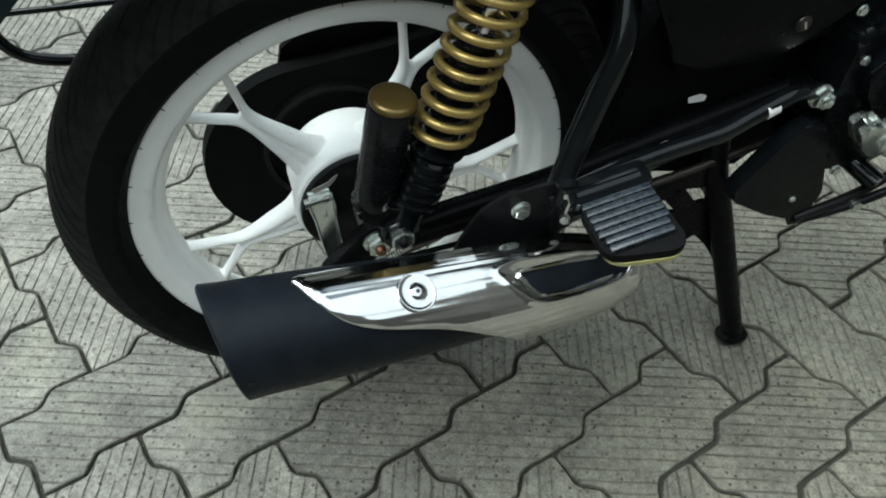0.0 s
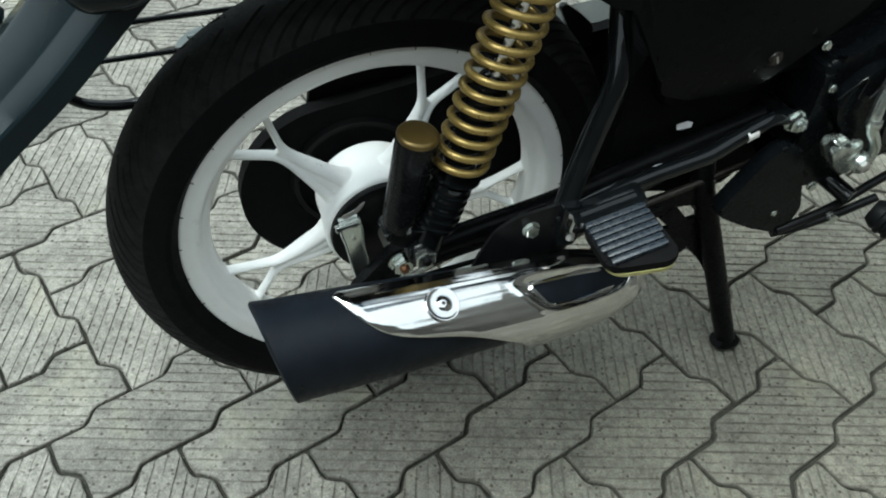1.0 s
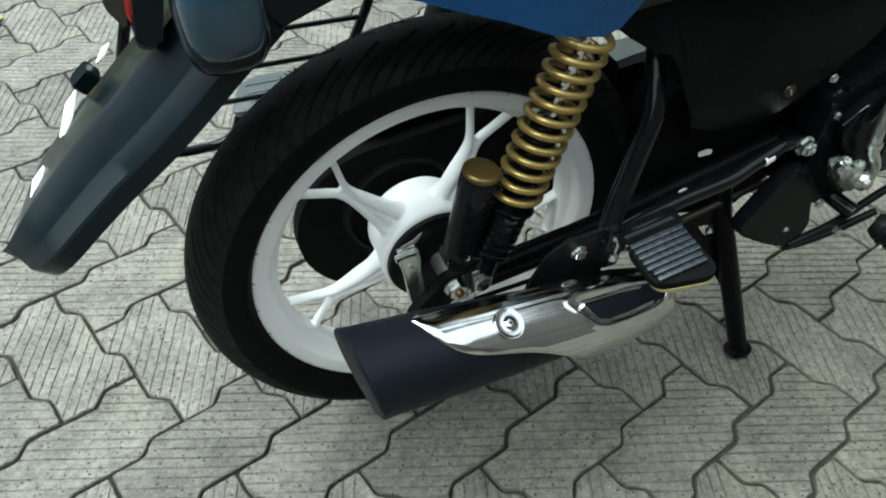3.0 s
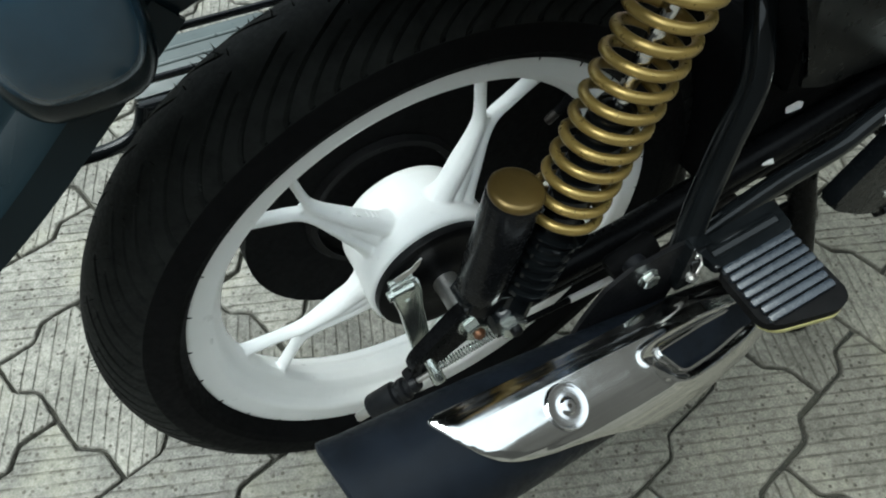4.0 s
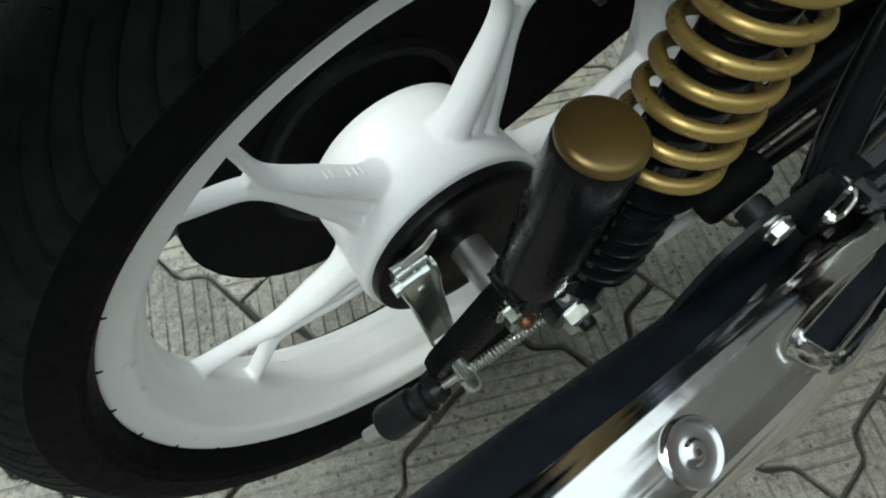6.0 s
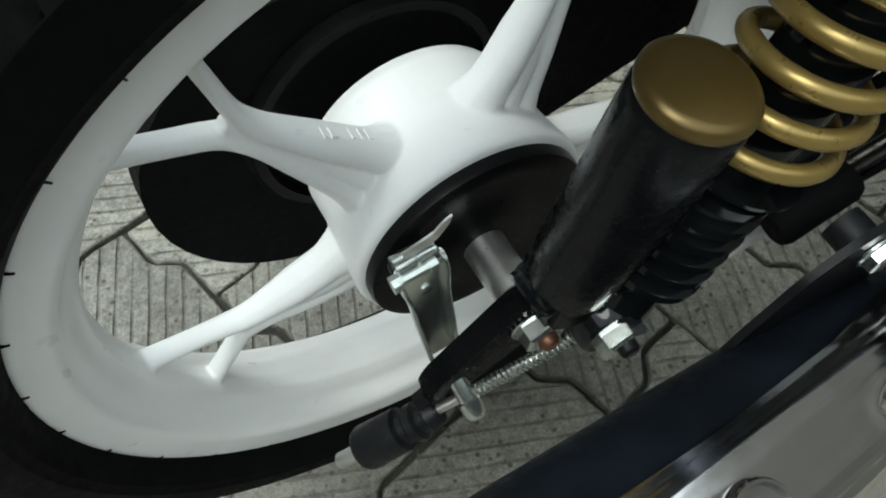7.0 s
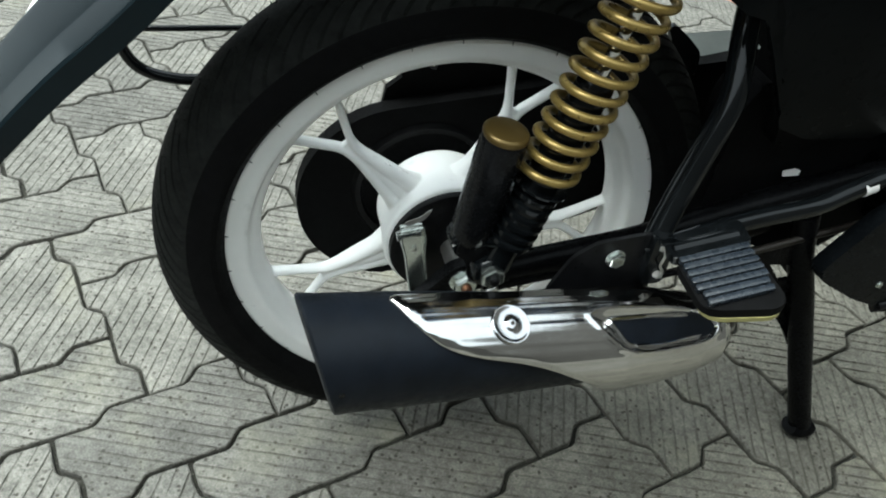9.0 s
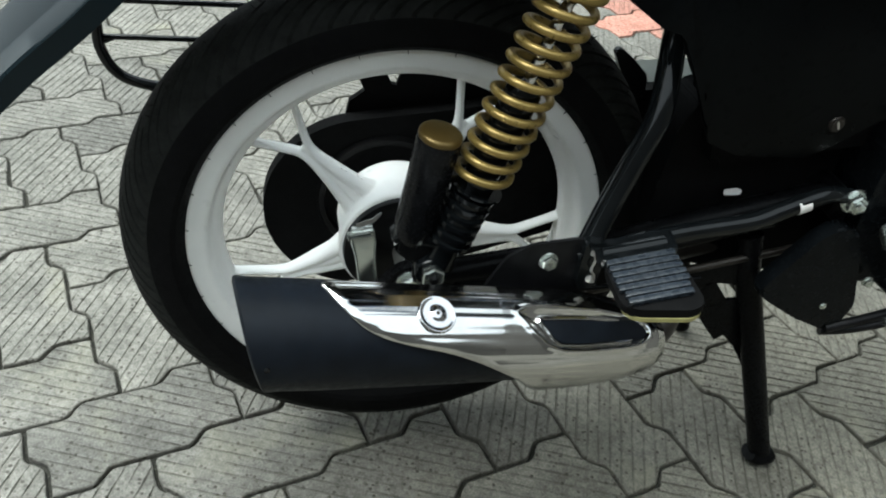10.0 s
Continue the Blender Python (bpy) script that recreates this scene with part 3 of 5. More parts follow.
def build_swingarm():
    arm = part("swingarm", tube([V(0.02, -0.093, 0.002), V(0.10, -0.094, 0.015), V(0.19, -0.094, 0.030), V(0.30, -0.094, 0.060), V(0.46, -0.094, 0.100)], 0.0150, 18), STAND_BLACK, bike, "gloss black steel swingarm")
    fork = [(-0.060, -0.050), (-0.046, -0.058), (0.010, -0.018), (0.045, -0.006), (0.045, 0.022), (0.020, 0.024), (-0.012, 0.016), (-0.056, -0.032)]
    part("axle_plate", slab(round_poly(fork, 0.007), V(0, -0.093, 0.0), (1, 0, 0), (0, 0, 1), 0.014, 0.003), STAND_BLACK, arm)
    part("arm_rib", tube([V(0.020, -0.098, -0.010), V(0.10, -0.098, 0.002), V(0.19, -0.098, 0.016), V(0.30, -0.098, 0.044), V(0.40, -0.098, 0.070)], 0.0100, 14), STAND_BLACK, arm)
    part("adjuster_cup", rod(V(0, -0.086, 0), V(0, -0.102, 0), [(0, 0.018), (0.7, 0.018), (0.85, 0.0155), (1, 0.0155)], 28), STAND_BLACK, arm)
    part("adjuster_bolt", rod(V(-0.062, -0.094, -0.056), V(-0.050, -0.094, -0.046), [(0, 0.006), (0.5, 0.006), (0.52, 0.0045), (1, 0.0045)], 6), BLACK_SATIN, arm)
    part("shock_lug", slab(round_poly([(0.0, 0.005), (0.045, 0.012), (0.040, 0.050), (0.022, 0.062), (0.002, 0.050)], 0.01), V(0, -0.100, 0), (1, 0, 0), (0, 0, 1), 0.010, 0.002), STAND_BLACK, arm)
    far = part("far_arm", tube([V(-0.02, 0.100, 0.0), V(0.10, 0.100, 0.028), V(0.46, 0.098, 0.095)], 0.0145, 14), STAND_BLACK, arm)
    part("pivot_tube", rod(V(0.46, -0.125, 0.100), V(0.46, 0.125, 0.100), [(0, 0.017), (1, 0.017)], 20), STAND_BLACK, arm)
    # slim torque rod with a paper tag
    part("torque_rod", rod(V(0.020, -0.112, -0.020), V(0.330, -0.112, -0.002), [(0, 0.0030), (1, 0.0030)], 10), STAND_BLACK, arm)
    part("paper_tag", rod(V(0.098, -0.112, -0.0155), V(0.160, -0.112, -0.0119), [(0, 0.0036), (1, 0.0036)], 10), TAG, arm, "white paper tag wrapped round the rod")
    return arm


build_swingarm()


def build_shock():
    y = -0.1255
    def S(z, dx=0.0):
        return Vector((0.0185 + (z - 0.041) * 0.302 + dx, y, z + ZA))

    body = part("shock_absorber", sweep_profile([S(z) for z in (0.060, 0.075, 0.080, 0.150, 0.235, 0.243, 0.245)], [0.012, 0.0135, 0.0165, 0.0165, 0.0165, 0.013, 0.007], (S(0.3) - S(0.0)).normalized(), 28), BLACK_GLOSS, bike, "rear shock absorber with gold coil spring and black gas canister")
    ax = (S(0.3) - S(0.0)).normalized()
    prof = []
    for i in range(6):
        z = 0.074 + i * 0.0102
        prof += [(z, 0.0185), (z + 0.0012, 0.0222), (z + 0.0052, 0.0226), (z + 0.0066, 0.0188)]
    prof += [(0.1352, 0.0190), (0.1358, 0.0262), (0.1376, 0.0266)]
    part("boot", sweep_profile([S(z) for z, _ in prof], [r for _, r in prof], ax, 32), BLACK_GLOSS, body, "ribbed black preload collar")
    part("piston_rod", sweep_profile([S(0.24), S(0.345)], [0.0058, 0.0058], ax, 18), CHROME, body, "chrome piston rod")
    n = ax.cross(Vector((0, 1, 0))).normalized()
    m = ax.cross(n)
    z0, z1, turns, per = 0.1405, 0.338, 12.6, 40
    pts = []
    total = int(turns * per)
    for i in range(14, total + 1):
        s = i / total
        lift = s
        ends = min(1.0, s * turns / 1.2, (1 - s) * turns / 1.2)
        t = 2 * math.pi * i / per + 2.2
        pts.append(S(z0 + (z1 - z0) * lift) + 0.0252 * (math.cos(t) * n + math.sin(t) * m))
    part("spring", sweep(pts, 0.0039, 12), GOLD, body, "gold painted coil spring", 60)
    part("lower_eye", rod(V(0.0135, -0.106, 0.040), V(0.0135, -0.136, 0.040), [(0, 0.0165), (0.08, 0.0175), (0.92, 0.0175), (1, 0.016)], 28), BLACK_GLOSS, body)
    part("lower_neck", sweep_profile([S(0.045), S(0.078)], [0.0150, 0.0135], ax, 20), BLACK_GLOSS, body)
    bolt(V(0.0135, -0.1330, 0.040), (0, -1, 0), 0.0122, body, "lower_bolt", 1.0, "zinc nut with dark stud", None, False)
    part("stud", rod(V(0.0135, -0.1415, 0.040), V(0.0135, -0.149, 0.040), [(0, 0.0052), (0.8, 0.0050), (1, 0.0035)], 12), BLACK_SATIN, body)
    # gas canister beside the damper
    c1, c0 = V(0.0085, -0.1225, 0.1880), V(-0.0072, -0.1142, 0.068)
    can = part("canister", rod(c0, c1, [(0, 0.0140), (0.02, 0.0172), (0.08, 0.0192), (0.20, 0.0200), (0.70, 0.0203), (0.72, 0.0207), (0.96, 0.0208), (0.985, 0.0203), (1, 0.0190)], 40), CAN_BLACK, body, "satin black gas canister")
    ca = (c1 - c0).normalized()
    part("cap", rod(c1 - ca * 0.0005, c1 + ca * 0.0062, [(0, 0.0200), (0.25, 0.0206), (0.6, 0.0204), (0.85, 0.0192), (1, 0.0166)], 40), GOLD_CAP, can, "bronze-gold canister cap")
    part("canister_lug", slab(round_poly([(-0.022, 0.062), (-0.006, 0.048), (0.012, 0.060), (0.002, 0.082), (-0.018, 0.084)], 0.003), V(0, -0.120, 0), (1, 0, 0), (0, 0, 1), 0.016, 0.002), BLACK_SATIN, can)
    part("foot_casting", slab(round_poly([(-0.028, 0.078), (-0.021, 0.054), (0.0, 0.046), (0.030, 0.036), (0.034, 0.076), (0.0, 0.086)], 0.009), V(0, -0.113, 0), (1, 0, 0), (0, 0, 1), 0.026, 0.006, 3), BLACK_GLOSS, body)
    part("bridge", rod(V(-0.006, -0.115, 0.075), S(0.075), [(0, 0.012), (1, 0.012)], 16), BLACK_GLOSS, can)
    return body


build_shock()

# ---- exhaust ----


def muffler_axis(x):
    s = x + 0.1
    return V(x, -0.2173 + 0.0768 * s, 0.0441 - 0.1648 * s), 0.0486 - 0.0246 * s - 0.0809 * s * s


def build_muffler():
    xs = [-0.164, -0.1635, -0.162, -0.158, -0.150, -0.14, -0.12, -0.10, -0.07, -0.04, 0.0, 0.04, 0.08, 0.12, 0.16, 0.20, 0.225]
    pts, rad = [], []
    for x in xs:
        p, r = muffler_axis(x)
        pts.append(p)
        rad.append(r)
    rad[0] -= 0.0040
    rad[1] -= 0.0015
    rad[2] += 0.0008
    rad[3] += 0.0008
    ax = (pts[-1] - pts[0]).normalized()
    body = sweep_profile(pts, rad, ax, 56)
    c0 = pts[3]
    for v in body.verts:
        k = min(1.0, max(0.0, (-0.105 - v.co.x) / 0.055))
        v.co.x += k * (-0.056 * (v.co.y - c0.y) - 0.358 * (v.co.z - c0.z))
    back = [f for f in body.faces if len(f.verts) > 10 and f.calc_center_median().x < 0]
    res = bmesh.ops.inset_region(body, faces=back, thickness=0.008, depth=-0.004)
    muf = part("muffler", body, MUFFLER_BLACK, bike, "matt black exhaust silencer with a chrome heat shield", 35)
    q, r = muffler_axis(-0.148)
    t = radians(8)
    out = Vector((0, -math.cos(t), math.sin(t)))
    part("rivet", rod(q + out * (r - 0.001), q + out * (r + 0.0018), [(0, 0.0030), (0.6, 0.0030), (1, 0.0015)], 10), BLACK_GLOSS, muf)
    # header pipe running forward and under the engine
    e0, r0 = muffler_axis(0.215)
    pipe = tube([e0, V(0.238, -0.189, -0.012), V(0.264, -0.168, -0.006), V(0.288, -0.125, 0.002), V(0.315, -0.07, 0.010), V(0.60, -0.03, 0.01)], 0.0155, 20, 8)
    part("header_pipe", pipe, BURNT, muf, "heat-tarnished exhaust pipe")
    # chrome shield: a shell round the outer upper side
    def lerp(table, x):
        for (xa, va), (xb, vb) in zip(table, table[1:]):
            if x <= xb:
                k = (x - xa) / (xb - xa)
                return va + (vb - va) * k
        return table[-1][1]

    gap = [(-0.101, 0.0545), (-0.05, 0.0552), (0.0, 0.0552), (0.06, 0.0548), (0.11, 0.0530), (0.16, 0.0485), (0.20, 0.0420), (0.232, 0.0330), (0.245, 0.0230)]
    low = [(-0.101, 101.0), (-0.097, 92.0), (-0.088, 74.0), (-0.077, 58.0), (-0.063, 46.0), (-0.050, 40.0), (-0.027, 33.0), (0.0, 27.5), (0.021, 21.5), (0.040, 13.5), (0.060, 2.0),
           (0.075, -8.0), (0.088, -24.0), (0.102, -50.0), (0.12, -75.0), (0.17, -84.0), (0.245, -88.0)]
    high = [(-0.101, 105.0), (-0.06, 104.0), (0.0, 102.0), (0.08, 104.0), (0.15, 114.0), (0.245, 116.0)]
    CREASE = 60.0
    ARC = 0.000935  # metres for a degree round the shell

    def edge(x):
        return sum(lerp(low, min(0.245, max(-0.101, x + d))) for d in (-0.009, -0.006, -0.003, 0.0, 0.003, 0.006, 0.009)) / 7 if x > -0.090 else lerp(low, x)

    outer = round_poly([(x, d * ARC) for x, d in ((0.074, 70), (0.084, 76), (0.110, 79), (0.154, 79), (0.206, 75), (0.219, 66), (0.223, 50), (0.212, 37), (0.19, 32), (0.15, 30), (0.12, 30), (0.102, 36), (0.086, 53))], 0.012)
    inner = round_poly([(x, d * ARC) for x, d in ((0.096, 68), (0.148, 72), (0.19, 73), (0.207, 69), (0.207, 46), (0.197, 39), (0.15, 34), (0.120, 34), (0.111, 40))], 0.006)

    def away(p, line, shut=True):
        """Distances of points p (n, 2) from a line of points."""
        a = np.array(line, float)
        b = np.roll(a, -1, axis=0) if shut else a[1:]
        a = a if shut else a[:-1]
        best = np.full(len(p), 9.0)
        for s, e in zip(a, b):
            d = e - s
            k = np.clip(((p - s) @ d) / max(1e-12, d @ d), 0, 1)
            best = np.minimum(best, np.hypot(*(p - s - k[:, None] * d).T))
        return best

    def inside(p, poly):
        a = np.array(poly, float)
        hit = np.zeros(len(p), bool)
        for s, e in zip(a, np.roll(a, -1, axis=0)):
            cross = (s[1] > p[:, 1]) != (e[1] > p[:, 1])
            with np.errstate(divide="ignore", invalid="ignore"):
                hit ^= cross & (p[:, 0] < (e[0] - s[0]) * (p[:, 1] - s[1]) / (e[1] - s[1]) + s[0])
        return hit

    rim_line = [(-0.101 + 0.346 * k / 160, edge(-0.101 + 0.346 * k / 160) * ARC) for k in range(161)]
    rim_line = [(-0.101, 110 * ARC), *rim_line]

    def sink(p):
        """How far the sheet lies under its plain round form: the scoop round the slot, its lip and the rolled rim."""
        do, di = away(p, outer), away(p, inner)
        ins = inside(p, outer)
        u = np.where(inside(p, inner), 1.0, do / (do + di + 1e-9))
        s = np.where(ins, 0.0085 * np.sin(u * math.pi / 2) ** 1.2 - 0.0010 * np.exp(-(do / 0.003) ** 2), -0.0010 * np.exp(-(do / 0.004) ** 2))
        k = np.clip(1 - away(p, rim_line, False) / 0.0095, 0, 1)
        return s + 0.0048 * (1 - np.sqrt(1 - np.minimum(k, 0.995) ** 2))

    def surf(x, deg, down=0.0):
        p, _ = muffler_axis(x)
        # the sheet is nearly flat along a band that ends in a soft crease under its top
        flat_top = math.cos(radians(CREASE - 72.0)) / math.cos(radians(deg - 72.0))
        r = lerp(gap, x) * 0.975 * (1 - max(0.0, 1 - flat_top) * min(1.0, max(0.0, (deg - CREASE + 4) / 8)) * min(1.0, max(0.0, (x + 0.099) / 0.024))) - down
        d = radians(deg)
        return p + r * Vector((0, -math.cos(d), math.sin(d)))

    nx, nd = 300, 150
    bm = bmesh.new()
    places = []
    for i in range(nx + 1):
        x = -0.101 + 0.346 * i / nx
        a, b = edge(x), lerp(high, x)
        places += [(x, a + (b - a) * j / nd) for j in range(nd + 1)]
    flat = np.array([(x, d * ARC) for x, d in places])
    downs = sink(flat)
    cut = inside(flat, inner)
    vs = [bm.verts.new(surf(x, d, float(s))) for (x, d), s in zip(places, downs)]
    row = nd + 1
    for i in range(nx):
        for j in range(nd):
            q = (i * row + j, (i + 1) * row + j, (i + 1) * row + j + 1, i * row + j + 1)
            if sum(cut[c] for c in q) >= 2:
                continue
            bm.faces.new([vs[c] for c in q])
    bmesh.ops.delete(bm, geom=[v for v in bm.verts if not v.link_faces], context="VERTS")
    bmesh.ops.recalc_face_normals(bm, faces=bm.faces)
    bmesh.ops.solidify(bm, geom=list(bm.faces), thickness=0.0016)
    shield = part("heat_shield", bm, CHROME, muf, "polished chrome heat shield with a long slot", 75)
    lp = [surf(x, s / ARC, 0.0080) for x, s in inner]
    part("slot_lip", sweep([*lp, lp[0]], 0.0019, 8, False), CHROME, shield, "chrome lip of the slot")
    # dished fixing with a socket screw
    c = surf(-0.003, 64.0)
    ax_p, _ = muffler_axis(-0.003)
    out = (c - ax_p).normalized()
    nrm = (surf(0.007, 64.0) - surf(-0.013, 64.0)).cross(surf(-0.003, 76.0) - surf(-0.003, 52.0)).normalized()
    nrm = nrm if nrm.dot(out) > 0 else -nrm
    rings = [(0, 0.0206), (0.60, 0.0204), (0.78, 0.0196), (0.78, 0.0184), (0.66, 0.0174), (0.60, 0.0150), (0.57, 0.0125), (0.58, 0.0085), (0.66, 0.0078), (0.95, 0.0066), (1.12, 0.0050), (1.16, 0.0034)]
    dish = part("dish", sweep_profile([c + nrm * (k * 0.0040 - 0.0005) for k, _ in rings], [r * 0.85 for _, r in rings], nrm, 36), SATIN_CHROME, shield, "dished chrome fixing")
    # raised dark plug stands in for the shaded hole of the socket
    part("screw", sweep_profile([c + nrm * 0.0030, c + nrm * 0.0044, c + nrm * 0.0046], [0.0018, 0.0018, 0.0014], nrm, 12), BURNT, dish, "dark plug for the shaded screw socket")
    return muf


build_muffler()

# ---- frame, hangers, foot peg ----


def build_hanger():
    up = part("hanger", tube([V(0.156, -0.163, 0.086), V(0.172, -0.150, 0.120), V(0.192, -0.137, 0.163), V(0.2120, -0.1245, 0.208), V(0.2205, -0.106, 0.240), V(0.2265, -0.088, 0.268), V(0.231, -0.075, 0.310), V(0.233, -0.070, 0.350)], 0.0120, 20), BLACK_GLOSS, bike, "gloss black tubular footrest hanger")
    part("lower_tube", tube([V(0.145, -0.165, 0.078), V(0.19, -0.156, 0.083), V(0.264, -0.147, 0.091), V(0.337, -0.142, 0.098), V(0.376, -0.138, 0.110), V(0.420, -0.134, 0.124), V(0.455, -0.128, 0.118)], 0.0095, 18), BLACK_GLOSS, up)
    part("brake_link", rod(V(0.20, -0.104, -0.022), V(0.465, -0.104, 0.036), [(0, 0.0045), (1, 0.0045)], 10), BURNT, up)
    part("paper_band", rod(V(0.388, -0.1371, 0.1136), V(0.401, -0.1360, 0.1177), [(0, 0.0099), (1, 0.0099)], 18), TAG, up, "white paper band round the tube")
    plate = [(0.050, 0.018), (0.059, 0.050), (0.076, 0.084), (0.098, 0.098), (0.148, 0.104), (0.160, 0.096), (0.163, 0.060), (0.150, 0.020), (0.10, 0.012)]
    pl = part("bracket_plate", slab(round_poly(plate, 0.008), V(0, -0.1665, 0), (1, 0, 0), (0, 0, 1), 0.004, 0.001), BLACK_SATIN, up, "black sheet bracket holding the silencer")
    bolt(V(0.117, -0.1690, 0.079), (0, -1, 0), 0.0080, pl, "bolt", 0.9, "", None, False)
    part("damper_rubber", rod(V(0.117, -0.150, 0.076), V(0.117, -0.1645, 0.076), [(0, 0.010), (1, 0.010)], 18), SOFT_RUBBER, pl)
    blk = part("rubber_stop", rod(V(0.120, -0.126, 0.034), V(0.165, -0.126, 0.050), [(0, 0.010), (0.1, 0.012), (0.9, 0.012), (1, 0.010)], 16), RUBBER, up)
    part("clamp", slab(round_poly([(0.146, 0.050), (0.168, 0.050), (0.170, 0.104), (0.148, 0.106)], 0.004), V(0, -0.172, 0), (1, 0, 0), (0, 0, 1), 0.012, 0.0015), BLACK_GLOSS, up)
    bolt(V(0.160, -0.178, 0.062), (0, -1, 0), 0.0036, up, "pivot_pin", 0.9, "", STEEL, True)
    bolt(V(0.157, -0.177, 0.094), (0, -1, 0), 0.0036, up, "clip_pin", 0.7, "", STEEL, False)
    part("split_pin", tube([V(0.155, -0.180, 0.098), V(0.158, -0.183, 0.090), V(0.156, -0.184, 0.078), V(0.161, -0.183, 0.070), V(0.163, -0.181, 0.060)], 0.0013, 8), STEEL, up, "bright wire split pin")
    bolt(V(0.455, -0.136, 0.118), (0, -1, 0), 0.0115, up, "pivot_nut", 1.0, "zinc-plated pivot nut", None, True)
    part("paper_scrap", slab(round_poly([(-0.011, -0.003), (0.008, -0.004), (0.0115, 0.001), (0.005, 0.004), (-0.010, 0.003)], 0.0015), V(0.352, -0.081, 0.094), (1, 0, 0.05), (0, 0.6, 0.8), 0.001), TAG, up)
    part("bead", rod(V(0.300, -0.105, 0.064), V(0.312, -0.109, 0.066), [(0, 0.003), (1, 0.003)], 8), TAG, up)
    return up


build_hanger()


def build_peg():
    A, B, C, D = V(0.158, -0.196, 0.098), V(0.227, -0.196, 0.111), V(0.221, -0.279, 0.106), V(0.160, -0.272, 0.089)
    ux = (B - A).normalized()
    uy = ((D + C) / 2 - (A + B) / 2)
    uy = (uy - ux * uy.dot(ux)).normalized()
    n = ux.cross(uy).normalized()
    if n.z < 0:
        n = -n
    w, ln = (B - A).length, 0.073
    out = round_poly([(0, 0), (w, 0), (w + 0.002, ln - 0.004), (w - 0.012, ln + 0.002), (0.012, ln - 0.010), (0.0, ln - 0.018)], 0.012, 5)
    core = slab(out, A - n * 0.0065, ux, uy, 0.0105, 0.0025)
    peg = part("foot_peg", core, RUBBER, bike, "folding footrest with a ribbed dark rubber pad")
    k = 7
    for i in range(k):
        y0 = 0.003 + i * (ln - 0.016) / k
        y1 = y0 + (ln - 0.016) / k * 0.80
        ins = 0.004 if i < k - 2 else 0.007
        part("rib", slab(round_poly([(ins - 0.002, y0), (w - ins + 0.002, y0), (w - ins + 0.002, y1), (ins - 0.002, y1)], 0.002, 2), A + n * 0.0016, ux, uy, 0.0056, 0.0009, 2), PAD_RUBBER, peg)
    part("base_plate", slab(round_poly([(0.006, ln - 0.040), (w - 0.006, ln - 0.030), (w + 0.002, ln - 0.006), (w - 0.012, ln + 0.003), (0.012, ln - 0.009), (0.001, ln - 0.020)], 0.012, 5), A - n * 0.0140, ux, uy, 0.0050, 0.0012), YELLOW, peg, "olive-yellow plated peg base")
    part("hinge", rod(A + ux * 0.004 + n * -0.004 + uy * -0.012, B - ux * 0.004 + n * -0.004 + uy * -0.012, [(0, 0.008), (1, 0.008)], 16), BLACK_GLOSS, peg)
    part("hinge_block", slab(round_poly([(-0.004, -0.026), (w + 0.006, -0.026), (w + 0.004, 0.002), (0.0, 0.002)], 0.004), A - n * 0.004, ux, uy, 0.010, 0.002), BLACK_GLOSS, peg)
    return peg


build_peg()


def build_stand():
    foot = V(0.517, -0.130, -ZA)
    leg = part("centre_stand", tube([V(0.386, -0.092, 0.045), V(0.400, -0.098, -0.010), V(0.426, -0.108, -0.080), foot + Vector((-0.018, 0.004, 0.060)), foot + Vector((-0.002, 0, 0.018))], 0.0150, 18), STAND_BLACK, bike, "gloss black centre stand standing on the paving")
    shoe = catmull([foot + Vector((-0.019, 0, 0.019)), foot + Vector((-0.009, 0, 0.0142)), foot + Vector((0.008, 0, 0.0140)), foot + Vector((0.017, 0, 0.018))], 4)
    part("shoe", sweep(shoe, [0.009 + 0.0052 * math.sin(math.pi * (k + 1) / (len(shoe) + 1)) for k in range(len(shoe))], 14, True, (0.98, 1.3)), STAND_BLACK, leg)
    part("cross_bar", tube([V(0.415, -0.105, -0.045), V(0.415, 0.105, -0.045)], 0.011, 12), STAND_BLACK, leg)
    for poly in ([(0.308, 0.003), (0.381, 0.014), (0.398, -0.026), (0.359, -0.018), (0.337, -0.032), (0.322, -0.023)], [(0.350, -0.018), (0.361, -0.018), (0.386, -0.049), (0.364, -0.060), (0.341, -0.035)],
                 [(0.343, -0.053), (0.364, -0.058), (0.382, -0.049), (0.400, -0.047), (0.452, -0.171), (0.427, -0.132), (0.401, -0.104), (0.391, -0.115), (0.366, -0.085)]):
        part("web", slab(poly, V(0, -0.099, 0), (1, 0, 0), (0, 0, 1), 0.006, 0.0012), STAND_BLACK, leg)
    far = part("far_leg", tube([V(0.405, 0.100, -0.010), V(0.430, 0.108, -0.080), V(0.499, 0.126, -0.271), V(0.515, 0.130, -0.318)], 0.0135, 14), STAND_BLACK, leg)
    return leg


build_stand()


